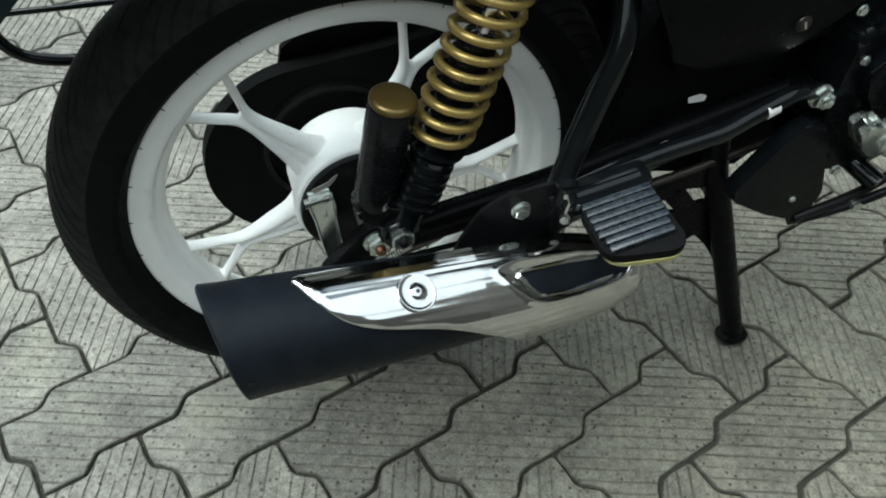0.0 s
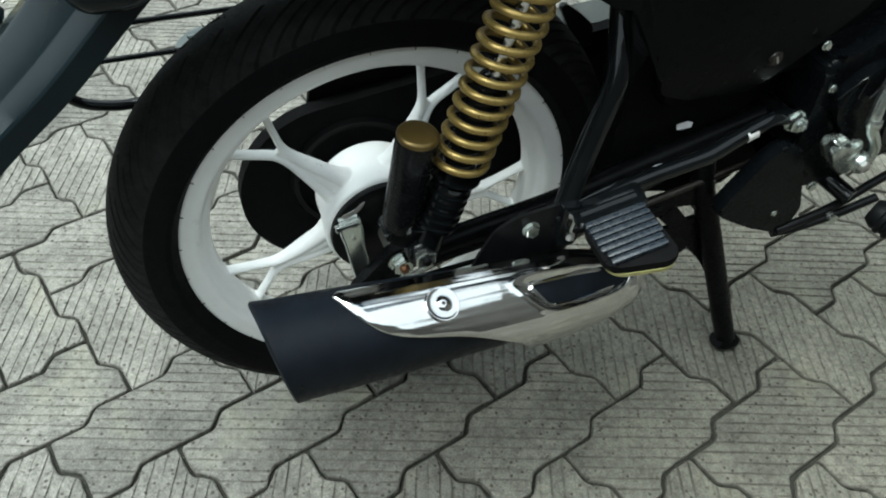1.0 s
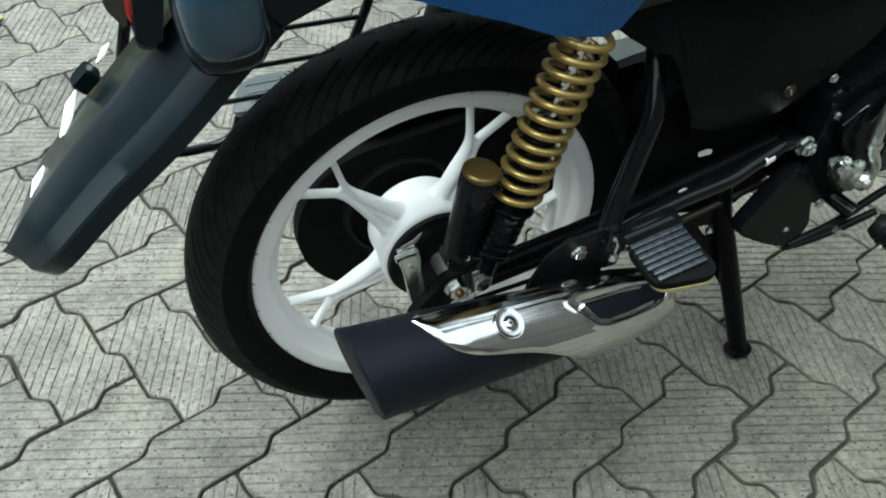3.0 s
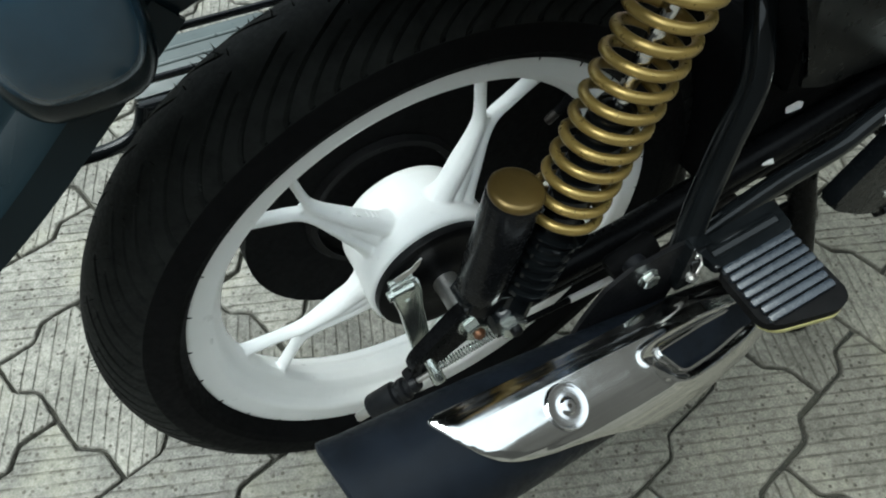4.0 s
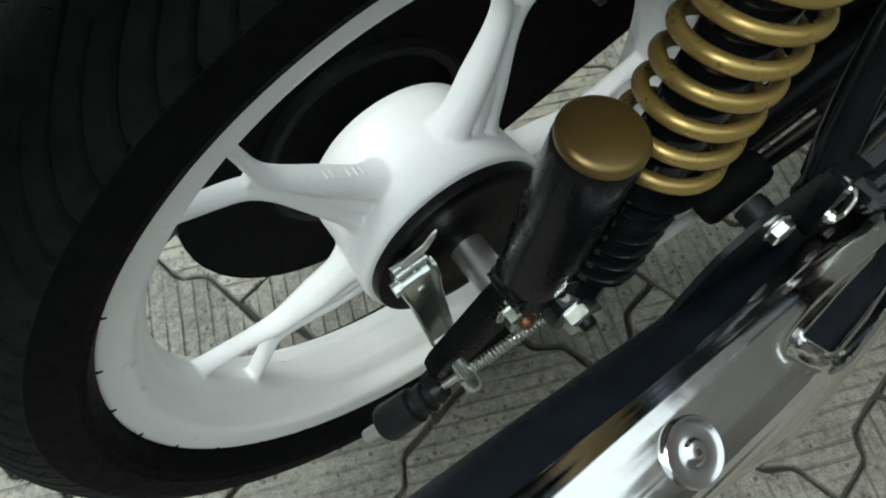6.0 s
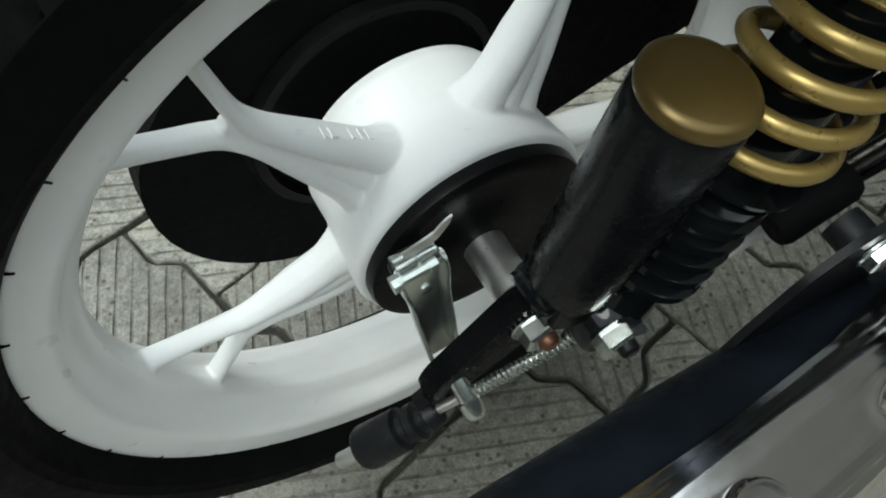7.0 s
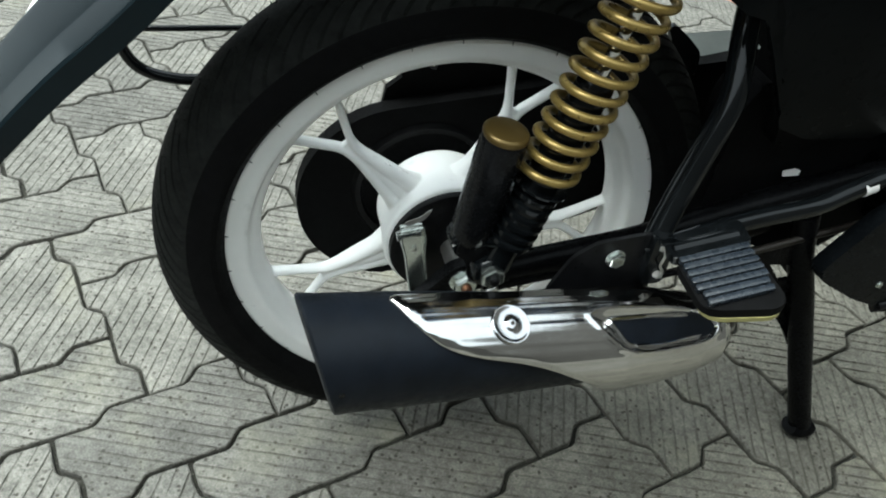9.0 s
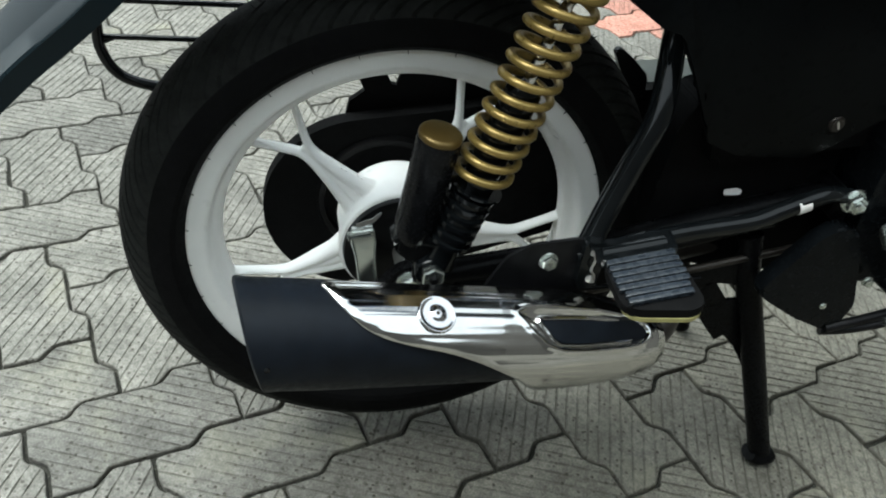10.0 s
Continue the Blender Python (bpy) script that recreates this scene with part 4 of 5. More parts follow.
def build_pedal_plate():
    poly = [(0.424, 0.078), (0.444, 0.094), (0.466, 0.089), (0.482, 0.060), (0.511, -0.018), (0.506, -0.040), (0.488, -0.056), (0.440, -0.034), (0.392, -0.004), (0.380, 0.006), (0.385, 0.020)]
    pl = part("guard_plate", slab(round_poly(poly, 0.007), V(0, -0.142, 0), (1, 0, 0), (0, 0, 1), 0.020, 0.005, 3), ENGINE_BLACK, bike, "black plastic guard plate ahead of the stand")
    bolt(V(0.470, -0.152, -0.017), (0, -1, 0), 0.0035, pl, "screw", 0.6, "", None, False)
    part("link_rod", tube([V(0.488, -0.146, -0.062), V(0.520, -0.152, -0.056), V(0.565, -0.160, -0.040), V(0.62, -0.165, -0.020)], 0.006, 10), BLACK_SATIN, pl)
    part("link_end", rod(V(0.560, -0.168, -0.040), V(0.560, -0.150, -0.040), [(0, 0.007), (1, 0.007)], 12), ZINC, pl)
    return pl


build_pedal_plate()

# ---- bodywork ----


def pebble(c, half, power, lean, seg=28):
    """A rounded block: half its size along x, y, z; power: how square it is round z and upwards; lean: degrees about y."""
    def sp(v, p):
        return math.copysign(abs(v) ** (2 / p), v)

    bm = bmesh.new()
    rot = Matrix.Rotation(radians(lean), 3, "Y")
    rings = []
    for i in range(1, seg // 2):
        a = math.pi * i / (seg // 2) - math.pi / 2
        rings.append([bm.verts.new(c + rot @ Vector((half[0] * sp(math.cos(a), power[1]) * sp(math.cos(2 * math.pi * k / seg), power[0]), half[1] * sp(math.cos(a), power[1]) * sp(math.sin(2 * math.pi * k / seg), power[0]), half[2] * sp(math.sin(a), power[1])))) for k in range(seg)])
    for p, q in zip(rings, rings[1:]):
        for k in range(seg):
            bm.faces.new((p[k], p[(k + 1) % seg], q[(k + 1) % seg], q[k]))
    bm.faces.new(rings[0][::-1])
    bm.faces.new(rings[-1])
    return bm


def build_mudguard():
    # ridge line from the tail to the tip, with the centre line sunk and the sides turned down
    ridge = catmull([(-0.190, 0, 0.385), (-0.239, 0, 0.338), (-0.294, 0, 0.284), (-0.352, 0, 0.232), (-0.408, 0, 0.174), (-0.448, 0, 0.122)], 6)
    n = len(ridge)
    bm = bmesh.new()
    rows = []
    for i, p in enumerate(ridge):
        s = i / (n - 1)
        t = (ridge[min(i + 1, n - 1)] - ridge[max(i - 1, 0)]).normalized()
        nrm = Vector((t.z, 0, -t.x))
        if nrm.z < 0:
            nrm = -nrm
        w = 1.0 - 0.28 * max(0, (s - 0.3) / 0.7) ** 1.3
        if s > 0.72:
            w *= (1 - 0.97 * ((s - 0.72) / 0.28) ** 2.6) ** 0.5
        dep = 1.0 - 0.5 * s
        prof = [(-0.091, -0.028), (-0.0895, -0.020), (-0.0880, -0.011), (-0.0850, -0.0085), (-0.060, -0.002 * dep), (-0.057, 0.000), (-0.028, 0.024 * dep), (-0.022, 0.026 * dep), (0.020, 0.014 * dep), (0.078, 0.0), (0.084, -0.004), (0.090, -0.020), (0.091, -0.030)]
        rows.append([bm.verts.new(V(0, 0, 0) + p + Vector((0, y * w, 0)) + nrm * h) for y, h in prof])
    for a, b in zip(rows, rows[1:]):
        for k in range(len(a) - 1):
            bm.faces.new((a[k], a[k + 1], b[k + 1], b[k]))
    bmesh.ops.recalc_face_normals(bm, faces=bm.faces)
    bmesh.ops.solidify(bm, geom=list(bm.faces), thickness=0.003)
    guard = part("mudguard", bm, BLACK_PLASTIC, bike, "long black plastic rear mudguard with white reflective strips", 25)
    for a, b, w, up in ((V(-0.306, 0.104, 0.268), V(-0.318, 0.088, 0.258), 0.007, 0.0085), (V(-0.350, 0.092, 0.224), V(-0.364, 0.040, 0.212), 0.009, 0.0110), (V(-0.393, 0.032, 0.180), V(-0.404, -0.022, 0.168), 0.0095, 0.0160)):
        d = (b - a).normalized()
        ln = (b - a).length
        tan = Vector((-0.70, 0, -0.71))
        tan = (tan - d * tan.dot(d)).normalized()
        lift = d.cross(tan)
        lift = lift if lift.z > 0 else -lift
        part("reflective_strip", slab(round_poly([(0, -w), (ln * 0.72, -w), (ln, -w * 0.1), (ln * 0.95, w), (ln * 0.12, w)], 0.0012), a + lift * up, d, tan, 0.002), DECAL, guard, "white reflective strip")
    part("plate_bracket", slab(round_poly([(-0.014, -0.006), (0.010, -0.006), (0.010, 0.016), (-0.014, 0.016)], 0.003), V(-0.338, 0.072, 0.258), (0.75, 0, 0.66), (0.0, 1, 0), 0.016, 0.002), BLACK_PLASTIC, guard)
    # tail lamp over the mudguard
    lamp = part("tail_lamp", slab(round_poly([(-0.287, 0.346), (-0.266, 0.340), (-0.250, 0.420), (-0.275, 0.450)], 0.006), V(0, 0.0, 0), (1, 0, 0), (0, 0, 1), 0.080, 0.004), BLACK_PLASTIC, bike, "tail lamp in a black housing")
    part("red_lens", slab(round_poly([(-0.289, 0.362), (-0.278, 0.346), (-0.264, 0.440), (-0.282, 0.445)], 0.004), V(0, -0.006, 0), (1, 0, 0), (0, 0, 1), 0.034, 0.003), RED_LENS, lamp, "red lens")
    part("side_shell", slab(round_poly([(-0.304, 0.372), (-0.290, 0.348), (-0.282, 0.445), (-0.299, 0.450)], 0.004), V(0, 0.010, 0), (1, 0, 0), (0, 0, 1), 0.060, 0.004), OLIVE_SHELL, lamp, "dull olive lamp shell")
    part("amber_reflector", slab(round_poly([(-0.286, 0.340), (-0.274, 0.336), (-0.271, 0.366), (-0.286, 0.366)], 0.003), V(0, -0.010, 0), (1, 0, 0), (0, 0, 1), 0.050, 0.002), BROWN_GLASS, lamp)
    # turn signal: a smoky wedge on a short stem
    ind = part("turn_signal", pebble(V(-0.2225, -0.1035, 0.4045), (0.0325, 0.033, 0.044), (3.4, 2.9), -4, 60), SMOKE_LENS, bike, "glossy smoked turn signal", 60)
    part("stem", rod(V(-0.225, -0.020, 0.395), V(-0.225, -0.085, 0.395), [(0, 0.012), (1, 0.016)], 14), BLACK_PLASTIC, ind)
    # black shell added below, standing in for the signal's shaded lower bevel
    part("shaded_bevel", pebble(V(-0.222, -0.096, 0.392), (0.035, 0.034, 0.046), (3.4, 3.0), -4, 60), BLACK_PLASTIC, ind, "", 60)
    # inner mudguard under the seat
    part("inner_guard", slab([(-0.205, 0.345), (-0.165, 0.372), (-0.120, 0.385), (-0.06, 0.395), (0.05, 0.375), (0.16, 0.36), (0.16, 0.44), (-0.2, 0.44)], V(0, 0, 0), (1, 0, 0), (0, 0, 1), 0.170, 0.004), BLACK_PLASTIC, bike, "black plastic under-seat guard")
    return guard


build_mudguard()


def panel(name, outline, y, bulge, material, label, thick=0.004, n=14):
    """A body panel: an outline in side view, bulging towards the viewer in the middle."""
    bm = bmesh.new()
    vs = [bm.verts.new(V(x, y, z)) for x, z in outline]
    f = bm.faces.new(vs)
    bmesh.ops.triangulate(bm, faces=[f])
    bmesh.ops.subdivide_edges(bm, edges=list(bm.edges), cuts=3, use_grid_fill=True)
    cx = sum(p[0] for p in outline) / len(outline)
    zs = [p[1] for p in outline]
    for v in bm.verts:
        k = (v.co.z - ZA - min(zs)) / (max(zs) - min(zs))
        v.co.y += -bulge * math.sin(math.pi * min(1, max(0, k))) ** 0.7 if bulge else 0
        v.co.y -= 0.4 * bulge * min(1, max(0, (k - 0.62) / 0.08))
    bmesh.ops.solidify(bm, geom=list(bm.faces), thickness=thick)
    return part(name, bm, material, bike, label, 30)


def build_panels():
    tail = [(-0.16, 0.455), (-0.11, 0.424), (-0.081, 0.406), (-0.039, 0.388), (0.006, 0.371), (0.061, 0.346), (0.111, 0.336), (0.128, 0.343), (0.160, 0.385), (0.20, 0.47), (-0.16, 0.50)]
    tp = panel("tail_panel", tail, -0.145, 0.004, BLUE, "glossy blue plastic tail panel with a pale stripe")
    part("stripe", slab([(0.083, 0.386), (0.175, 0.384), (0.20, 0.398), (0.13, 0.402)], V(0, -0.156, 0), (1, 0, 0), (0, 0, 1), 0.002), DECAL, tp, "pale decal stripe")
    sidep = [(0.117, 0.347), (0.150, 0.322), (0.185, 0.300), (0.205, 0.294), (0.222, 0.274), (0.236, 0.258), (0.252, 0.215), (0.272, 0.182), (0.310, 0.165), (0.390, 0.160), (0.440, 0.205), (0.500, 0.262), (0.520, 0.330), (0.44, 0.350), (0.37, 0.342), (0.30, 0.362), (0.24, 0.361), (0.205, 0.358), (0.160, 0.356)]
    sp = panel("side_panel", sidep, -0.118, 0.016, PANEL_BLACK, "matt black plastic side panel")
    lock = part("lock", rod(V(0.398, -0.124, 0.206), V(0.398, -0.1335, 0.206), [(0, 0.0085), (0.7, 0.0085), (0.85, 0.0077), (0.86, 0.0064), (1, 0.0062)], 28), BURNT, sp, "dark metal seat lock")
    part("keyhole", slab([(-0.0009, -0.0042), (0.0009, -0.0042), (0.0009, 0.0042), (-0.0009, 0.0042)], V(0.398, -0.1338, 0.206), (0.9, 0, 0.4), (-0.4, 0, 0.9), 0.0008), STEEL, lock)
    trim = panel("trim_panel", [(0.110, 0.349), (0.160, 0.357), (0.24, 0.363), (0.30, 0.364), (0.37, 0.345), (0.44, 0.353), (0.50, 0.40), (0.45, 0.42), (0.16, 0.40)], -0.140, 0.003, BLACK_GLOSS, "gloss black trim below the seat")
    tank = panel("tank_cover", [(0.262, 0.372), (0.300, 0.369), (0.340, 0.352), (0.385, 0.352), (0.44, 0.372), (0.47, 0.42), (0.28, 0.43)], -0.150, 0.006, DECAL, "white lower edge of the tank cover")
    bl = panel("knee_panel", [(0.195, 0.372), (0.235, 0.363), (0.300, 0.365), (0.29, 0.40), (0.20, 0.41)], -0.147, 0.004, BLUE, "blue plastic knee panel")


build_panels()


def build_engine():
    case = [(0.47, 0.19), (0.505, 0.20), (0.58, 0.225), (0.70, 0.20), (0.76, 0.09), (0.74, 0.050), (0.64, 0.034), (0.60, 0.026), (0.560, 0.004), (0.515, 0.006), (0.478, 0.020), (0.472, 0.07)]
    eng = part("engine", slab(round_poly(case, 0.02), V(0, -0.06, 0), (1, 0, 0), (0, 0, 1), 0.16, 0.012, 3), ENGINE_BLACK, bike, "black painted engine with a side cover")
    part("side_cover", slab(round_poly([(0.497, 0.120), (0.490, 0.152), (0.515, 0.180), (0.560, 0.192), (0.64, 0.170), (0.68, 0.10), (0.64, 0.050), (0.57, 0.045)], 0.022), V(0, -0.143, 0), (1, 0, 0), (0, 0, 1), 0.022, 0.006, 3), ENGINE_BLACK, eng)
    # thin gloss ribs added where the cover's edges catch highlights
    part("highlight_rib", tube([V(0.488, -0.152, 0.150), V(0.512, -0.156, 0.176), V(0.512, -0.156, 0.150)], 0.0016, 8), BLACK_GLOSS, eng)
    part("highlight_rib", tube([V(0.531, -0.156, 0.146), V(0.545, -0.157, 0.163), V(0.560, -0.156, 0.172)], 0.0016, 8), BLACK_GLOSS, eng)
    part("cover_cap", rod(V(0.606, -0.150, 0.108), V(0.606, -0.164, 0.108), [(0, 0.050), (0.7, 0.049), (1, 0.044)], 40), BLACK_SATIN, eng)
    part("cover_ring", lathe_at(V(0.606, -0.164, 0.108), [(0.034, 0.0), (0.036, -0.003), (0.041, -0.003), (0.043, 0.0)]), BLACK_GLOSS, eng)
    for i in range(5):
        part("lettering", slab([(-0.0016, -0.003), (0.0016, -0.003), (0.0016, 0.003), (-0.0016, 0.003)], V(0.592 + i * 0.0066, -0.1645, 0.108 + 0.0012 * i), (1, 0, 0.1), (0, 0, 1), 0.0008), GREY_PLATE, eng)
    for x, z in ((0.487, 0.157), (0.450, 0.218), (0.575, 0.215)):
        bolt(V(x, -0.140, z), (0, -1, 0), 0.0046, eng, "case_bolt", 0.8, "", None, False)
    part("cylinder", slab(round_poly([(0.60, 0.20), (0.74, 0.20), (0.74, 0.36), (0.60, 0.34)], 0.01), V(0, 0, 0), (1, 0, 0), (0, 0, 1), 0.16, 0.006), BLACK_SATIN, eng)
    # filler blocks in the darkest black, standing in for shade inside the frame
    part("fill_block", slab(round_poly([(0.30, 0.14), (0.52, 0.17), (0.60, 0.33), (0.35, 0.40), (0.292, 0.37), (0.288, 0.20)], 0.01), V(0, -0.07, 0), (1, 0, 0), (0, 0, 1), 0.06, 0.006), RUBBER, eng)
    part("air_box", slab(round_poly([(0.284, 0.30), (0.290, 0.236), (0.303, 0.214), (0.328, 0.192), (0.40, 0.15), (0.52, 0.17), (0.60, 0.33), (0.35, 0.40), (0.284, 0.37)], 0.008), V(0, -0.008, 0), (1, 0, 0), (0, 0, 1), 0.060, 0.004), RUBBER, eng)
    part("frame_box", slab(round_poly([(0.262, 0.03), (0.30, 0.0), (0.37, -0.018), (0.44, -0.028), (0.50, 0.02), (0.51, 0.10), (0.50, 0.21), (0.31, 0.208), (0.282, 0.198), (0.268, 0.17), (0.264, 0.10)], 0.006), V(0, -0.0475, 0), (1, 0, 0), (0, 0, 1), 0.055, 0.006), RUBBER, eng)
    bolt(V(0.513, -0.150, 0.016), (0, -1, 0), 0.0056, eng, "drain_bolt", 0.9, "", None, False)
    for x, z in ((0.591, 0.183), (0.611, 0.208)):
        part("fin_end", rod(V(x - 0.012, -0.100, z - 0.002), V(x + 0.030, -0.112, z + 0.010), [(0, 0.004), (0.1, 0.006), (0.9, 0.006), (1, 0.004)], 12), ZINC, eng)
    # kick-start lever
    ks = part("kick_lever", tube([V(0.556, -0.172, 0.058), V(0.552, -0.174, 0.088), V(0.532, -0.173, 0.124), V(0.545, -0.160, 0.180), V(0.573, -0.145, 0.249), V(0.602, -0.130, 0.330)], 0.0072, 16), ZINC, bike, "zinc-plated kick-start lever")
    part("collar", rod(V(0.534, -0.173, 0.118), V(0.533, -0.172, 0.130), [(0, 0.0080), (0.2, 0.0094), (0.8, 0.0094), (1, 0.0078)], 18), ZINC, ks)
    for y, dz in ((-0.160, 0.0), (-0.176, -0.002)):
        part("clamp", slab(round_poly([(0.484, 0.096 + dz), (0.494, 0.106 + dz), (0.518, 0.098 + dz), (0.528, 0.088 + dz), (0.524, 0.060 + dz), (0.508, 0.064 + dz), (0.496, 0.076 + dz)], 0.004), V(0, y, 0), (1, 0, 0), (0, 0, 1), 0.009, 0.002), ZINC, ks)
    part("clamp_ear", rod(V(0.536, -0.156, 0.070), V(0.536, -0.186, 0.070), [(0, 0.011), (0.1, 0.013), (0.9, 0.013), (1, 0.011)], 22), ZINC, ks)
    part("pivot_bolt", rod(V(0.536, -0.186, 0.070), V(0.536, -0.191, 0.070), [(0, 0.007), (0.8, 0.007), (1, 0.005)], 6), STEEL, ks)
    bolt(V(0.496, -0.170, 0.105), (0.1, -0.35, 0.93), 0.0064, ks, "clamp_bolt", 0.9, "", None, False)
    bolt(V(0.524, -0.172, 0.094), (0.1, -0.35, 0.93), 0.0064, ks, "clamp_bolt", 0.9, "", None, False)
    # front footrest with ridged rubber
    fp = part("front_footrest", rod(V(0.586, -0.190, -0.008), V(0.628, -0.285, -0.022), [(0, 0.014), (0.1, 0.020), (0.95, 0.020), (1, 0.016)], 20), FOOT_RUBBER, bike, "ridged black rubber rider footrest")
    a, b = V(0.586, -0.190, -0.008), V(0.628, -0.285, -0.022)
    for i in range(7):
        c = a + (b - a) * (0.14 + 0.115 * i)
        d = (b - a).normalized()
        part("ridge", sweep_profile([c, c + d * 0.002, c + d * 0.007, c + d * 0.009], [0.020, 0.0225, 0.0225, 0.020], d, 20), FOOT_RUBBER, fp)
    part("peg_bar", tube([V(0.545, -0.10, 0.010), V(0.568, -0.168, -0.004)], 0.012, 12), BLACK_GLOSS, fp)
    part("pedal_arm", tube([V(0.49, -0.150, -0.055), V(0.56, -0.155, -0.030), V(0.64, -0.150, 0.0), V(0.74, -0.15, 0.03)], 0.006, 12), BLACK_SATIN, fp)


def lathe_at(c, prof, seg=40):
    """A turned ring round a point, its axis along y; prof: (radius, y)."""
    bm = bmesh.new()
    rings = [[bm.verts.new(c + Vector((r * math.cos(2 * math.pi * k / seg), y, r * math.sin(2 * math.pi * k / seg)))) for r, y in prof] for k in range(seg)]
    for i in range(seg):
        p, q = rings[i], rings[(i + 1) % seg]
        for j in range(len(prof) - 1):
            bm.faces.new((p[j], q[j], q[j + 1], p[j + 1]))
    return bm


build_engine()


def build_far_side():
    # closed chain case on the far side of the wheel
    out = []
    for i in range(22):
        t = radians(100 + 170 * i / 21)
        out.append((-0.030 + 0.120 * math.cos(t), -0.021 + 0.120 * math.sin(t)))
    out += [(0.10, -0.105), (0.46, 0.01), (0.47, 0.148), (0.37, 0.148), (0.284, 0.138), (0.15, 0.125), (0.068, 0.112)]
    case = part("chain_case", slab(out, V(0, 0.077, 0), (1, 0, 0), (0, 0, 1), 0.020, 0.005, 3), RUBBER, bike, "closed black chain case")
    part("case_rim", lathe_at(V(-0.005, 0.0665, -0.005), [(0.072, 0.0), (0.074, -0.006), (0.080, -0.006), (0.084, 0.0)], 48), BLACK_SATIN, case)
    part("inner_bracket", slab([(-0.060, 0.06), (-0.050, 0.112), (-0.032, 0.124), (-0.046, 0.150), (-0.034, 0.166), (-0.016, 0.160), (-0.004, 0.132), (0.004, 0.130), (0.008, 0.152), (0.050, 0.160), (0.056, 0.146), (0.074, 0.145), (0.080, 0.158), (0.20, 0.150), (0.24, 0.12), (0.10, 0.06)], V(0, 0.092, 0), (1, 0, 0), (0, 0, 1), 0.008, 0.001), RUBBER, case)
    # far shock, dark against the light
    part("far_shock", rod(V(0.02, 0.125, 0.04), V(0.115, 0.125, 0.36), [(0, 0.020), (0.3, 0.022), (0.31, 0.028), (1, 0.028)], 20), BLACK_SATIN, bike, "black far-side shock absorber")
    y = 0.137
    fr = part("side_rail", tube([V(-0.012, y, 0.313), V(-0.019, y, 0.263), V(-0.045, y, 0.198), V(-0.057, y, 0.133)], 0.006, 12), BLACK_GLOSS, bike, "black wire side rail on the far side")
    part("rail_loop", tube([V(-0.188, y + 0.004, 0.132), V(-0.193, y, 0.121), V(-0.200, y, 0.110), V(-0.216, y, 0.1025), V(-0.238, y, 0.1005), V(-0.264, y, 0.102), V(-0.290, y, 0.1095), V(-0.306, y, 0.122), V(-0.315, y, 0.142), V(-0.317, y, 0.162), V(-0.312, y, 0.200), V(-0.288, y, 0.28), V(-0.268, y, 0.335)], 0.0062, 12), BLACK_GLOSS, fr)
    for z0, x0, x1 in ((0.160, -0.306, -0.057), (0.201, -0.300, -0.045), (0.243, -0.292, -0.032)):
        part("rail_wire", tube([V(x0 - 0.006, y, z0 - 0.005), V(x0 + 0.004, y, z0 - 0.001), V(x0 + 0.016, y, z0), V(x1, y, z0 - 0.003)], 0.0032, 10), BLACK_GLOSS, fr)
    lay = Vector((0, 0.974, 0.225))
    corner = V(0, 0.150, 0.130)
    step = part("step_plate", slab(round_poly([(-0.194, 0.0), (-0.180, 0.038), (-0.160, 0.055), (-0.056, 0.055), (-0.046, 0.0)], 0.008), corner, (1, 0, 0), lay, 0.006, 0.002), GREY_PLATE, bike, "grey ribbed metal step plate on the far side")
    for dz in (0.014, 0.028, 0.042):
        at = corner + lay * dz + Vector((0, -0.225, 0.974)) * 0.0025
        part("rib", tube([at + Vector((-0.168, 0, 0)), at + Vector((-0.060, 0, 0))], 0.0018, 8), GREY_PLATE, step)
    part("edge_bar", tube([V(-0.191, 0.142, 0.127), V(-0.12, 0.142, 0.125), V(-0.046, 0.142, 0.123)], 0.0080, 12), BLACK_GLOSS, step)
    part("top_bar", slab(round_poly([(0.25, -0.016), (0.25, 0.008), (0.40, 0.015), (0.40, -0.016)], 0.004), V(0, 0.097, 0.152), (1, 0, 0), (0, 0.66, 0.75), 0.006, 0.002), PALE_PLATE, case, "pale grey bar along the chain case")
    part("flap", slab(round_poly([(0.226, 0.206), (0.233, 0.210), (0.252, 0.196), (0.272, 0.178), (0.275, 0.150), (0.246, 0.150), (0.240, 0.180)], 0.004), V(0, 0.030, 0), (1, 0, 0), (0, 0, 1), 0.008, 0.002), SOFT_RUBBER, case)

build_far_side()


def build_seat_and_tank():
    # seat and tank lie above the view, added for the shade they cast
    seat = [(-0.26, 0.48), (-0.10, 0.455), (0.15, 0.415), (0.34, 0.43), (0.40, 0.50), (0.20, 0.50), (0.05, 0.53), (-0.25, 0.56)]
    part("seat", slab(round_poly(seat, 0.02, 3), V(0, 0, 0.02), (1, 0, 0), (0, 0, 1), 0.25, 0.004, 2), SOFT_RUBBER, bike, "black vinyl seat")
    tank = [(0.36, 0.40), (0.80, 0.42), (0.88, 0.55), (0.75, 0.66), (0.50, 0.64), (0.40, 0.52)]
    part("fuel_tank", slab(round_poly(tank, 0.05), V(0, 0, 0), (1, 0, 0), (0, 0, 1), 0.27, 0.04, 4), BLUE, bike, "blue fuel tank")


build_seat_and_tank()

# ---- ground ----
ground = part("ground", slab([(-250, -250), (250, -250), (250, 250), (-250, 250)], (0, 0, -0.016), (1, 0, 0), (0, 1, 0), 0.012), JOINT)
tagged(ground, "dirt-filled bed under the paving stones", "ground", kind="structure")

PA, PTH = 0.1246, radians(24.86)
PO = Vector((-0.1350, -0.1005))
E1 = Vector((math.cos(PTH), math.sin(PTH)))
E2 = Vector((E1.y, -E1.x))


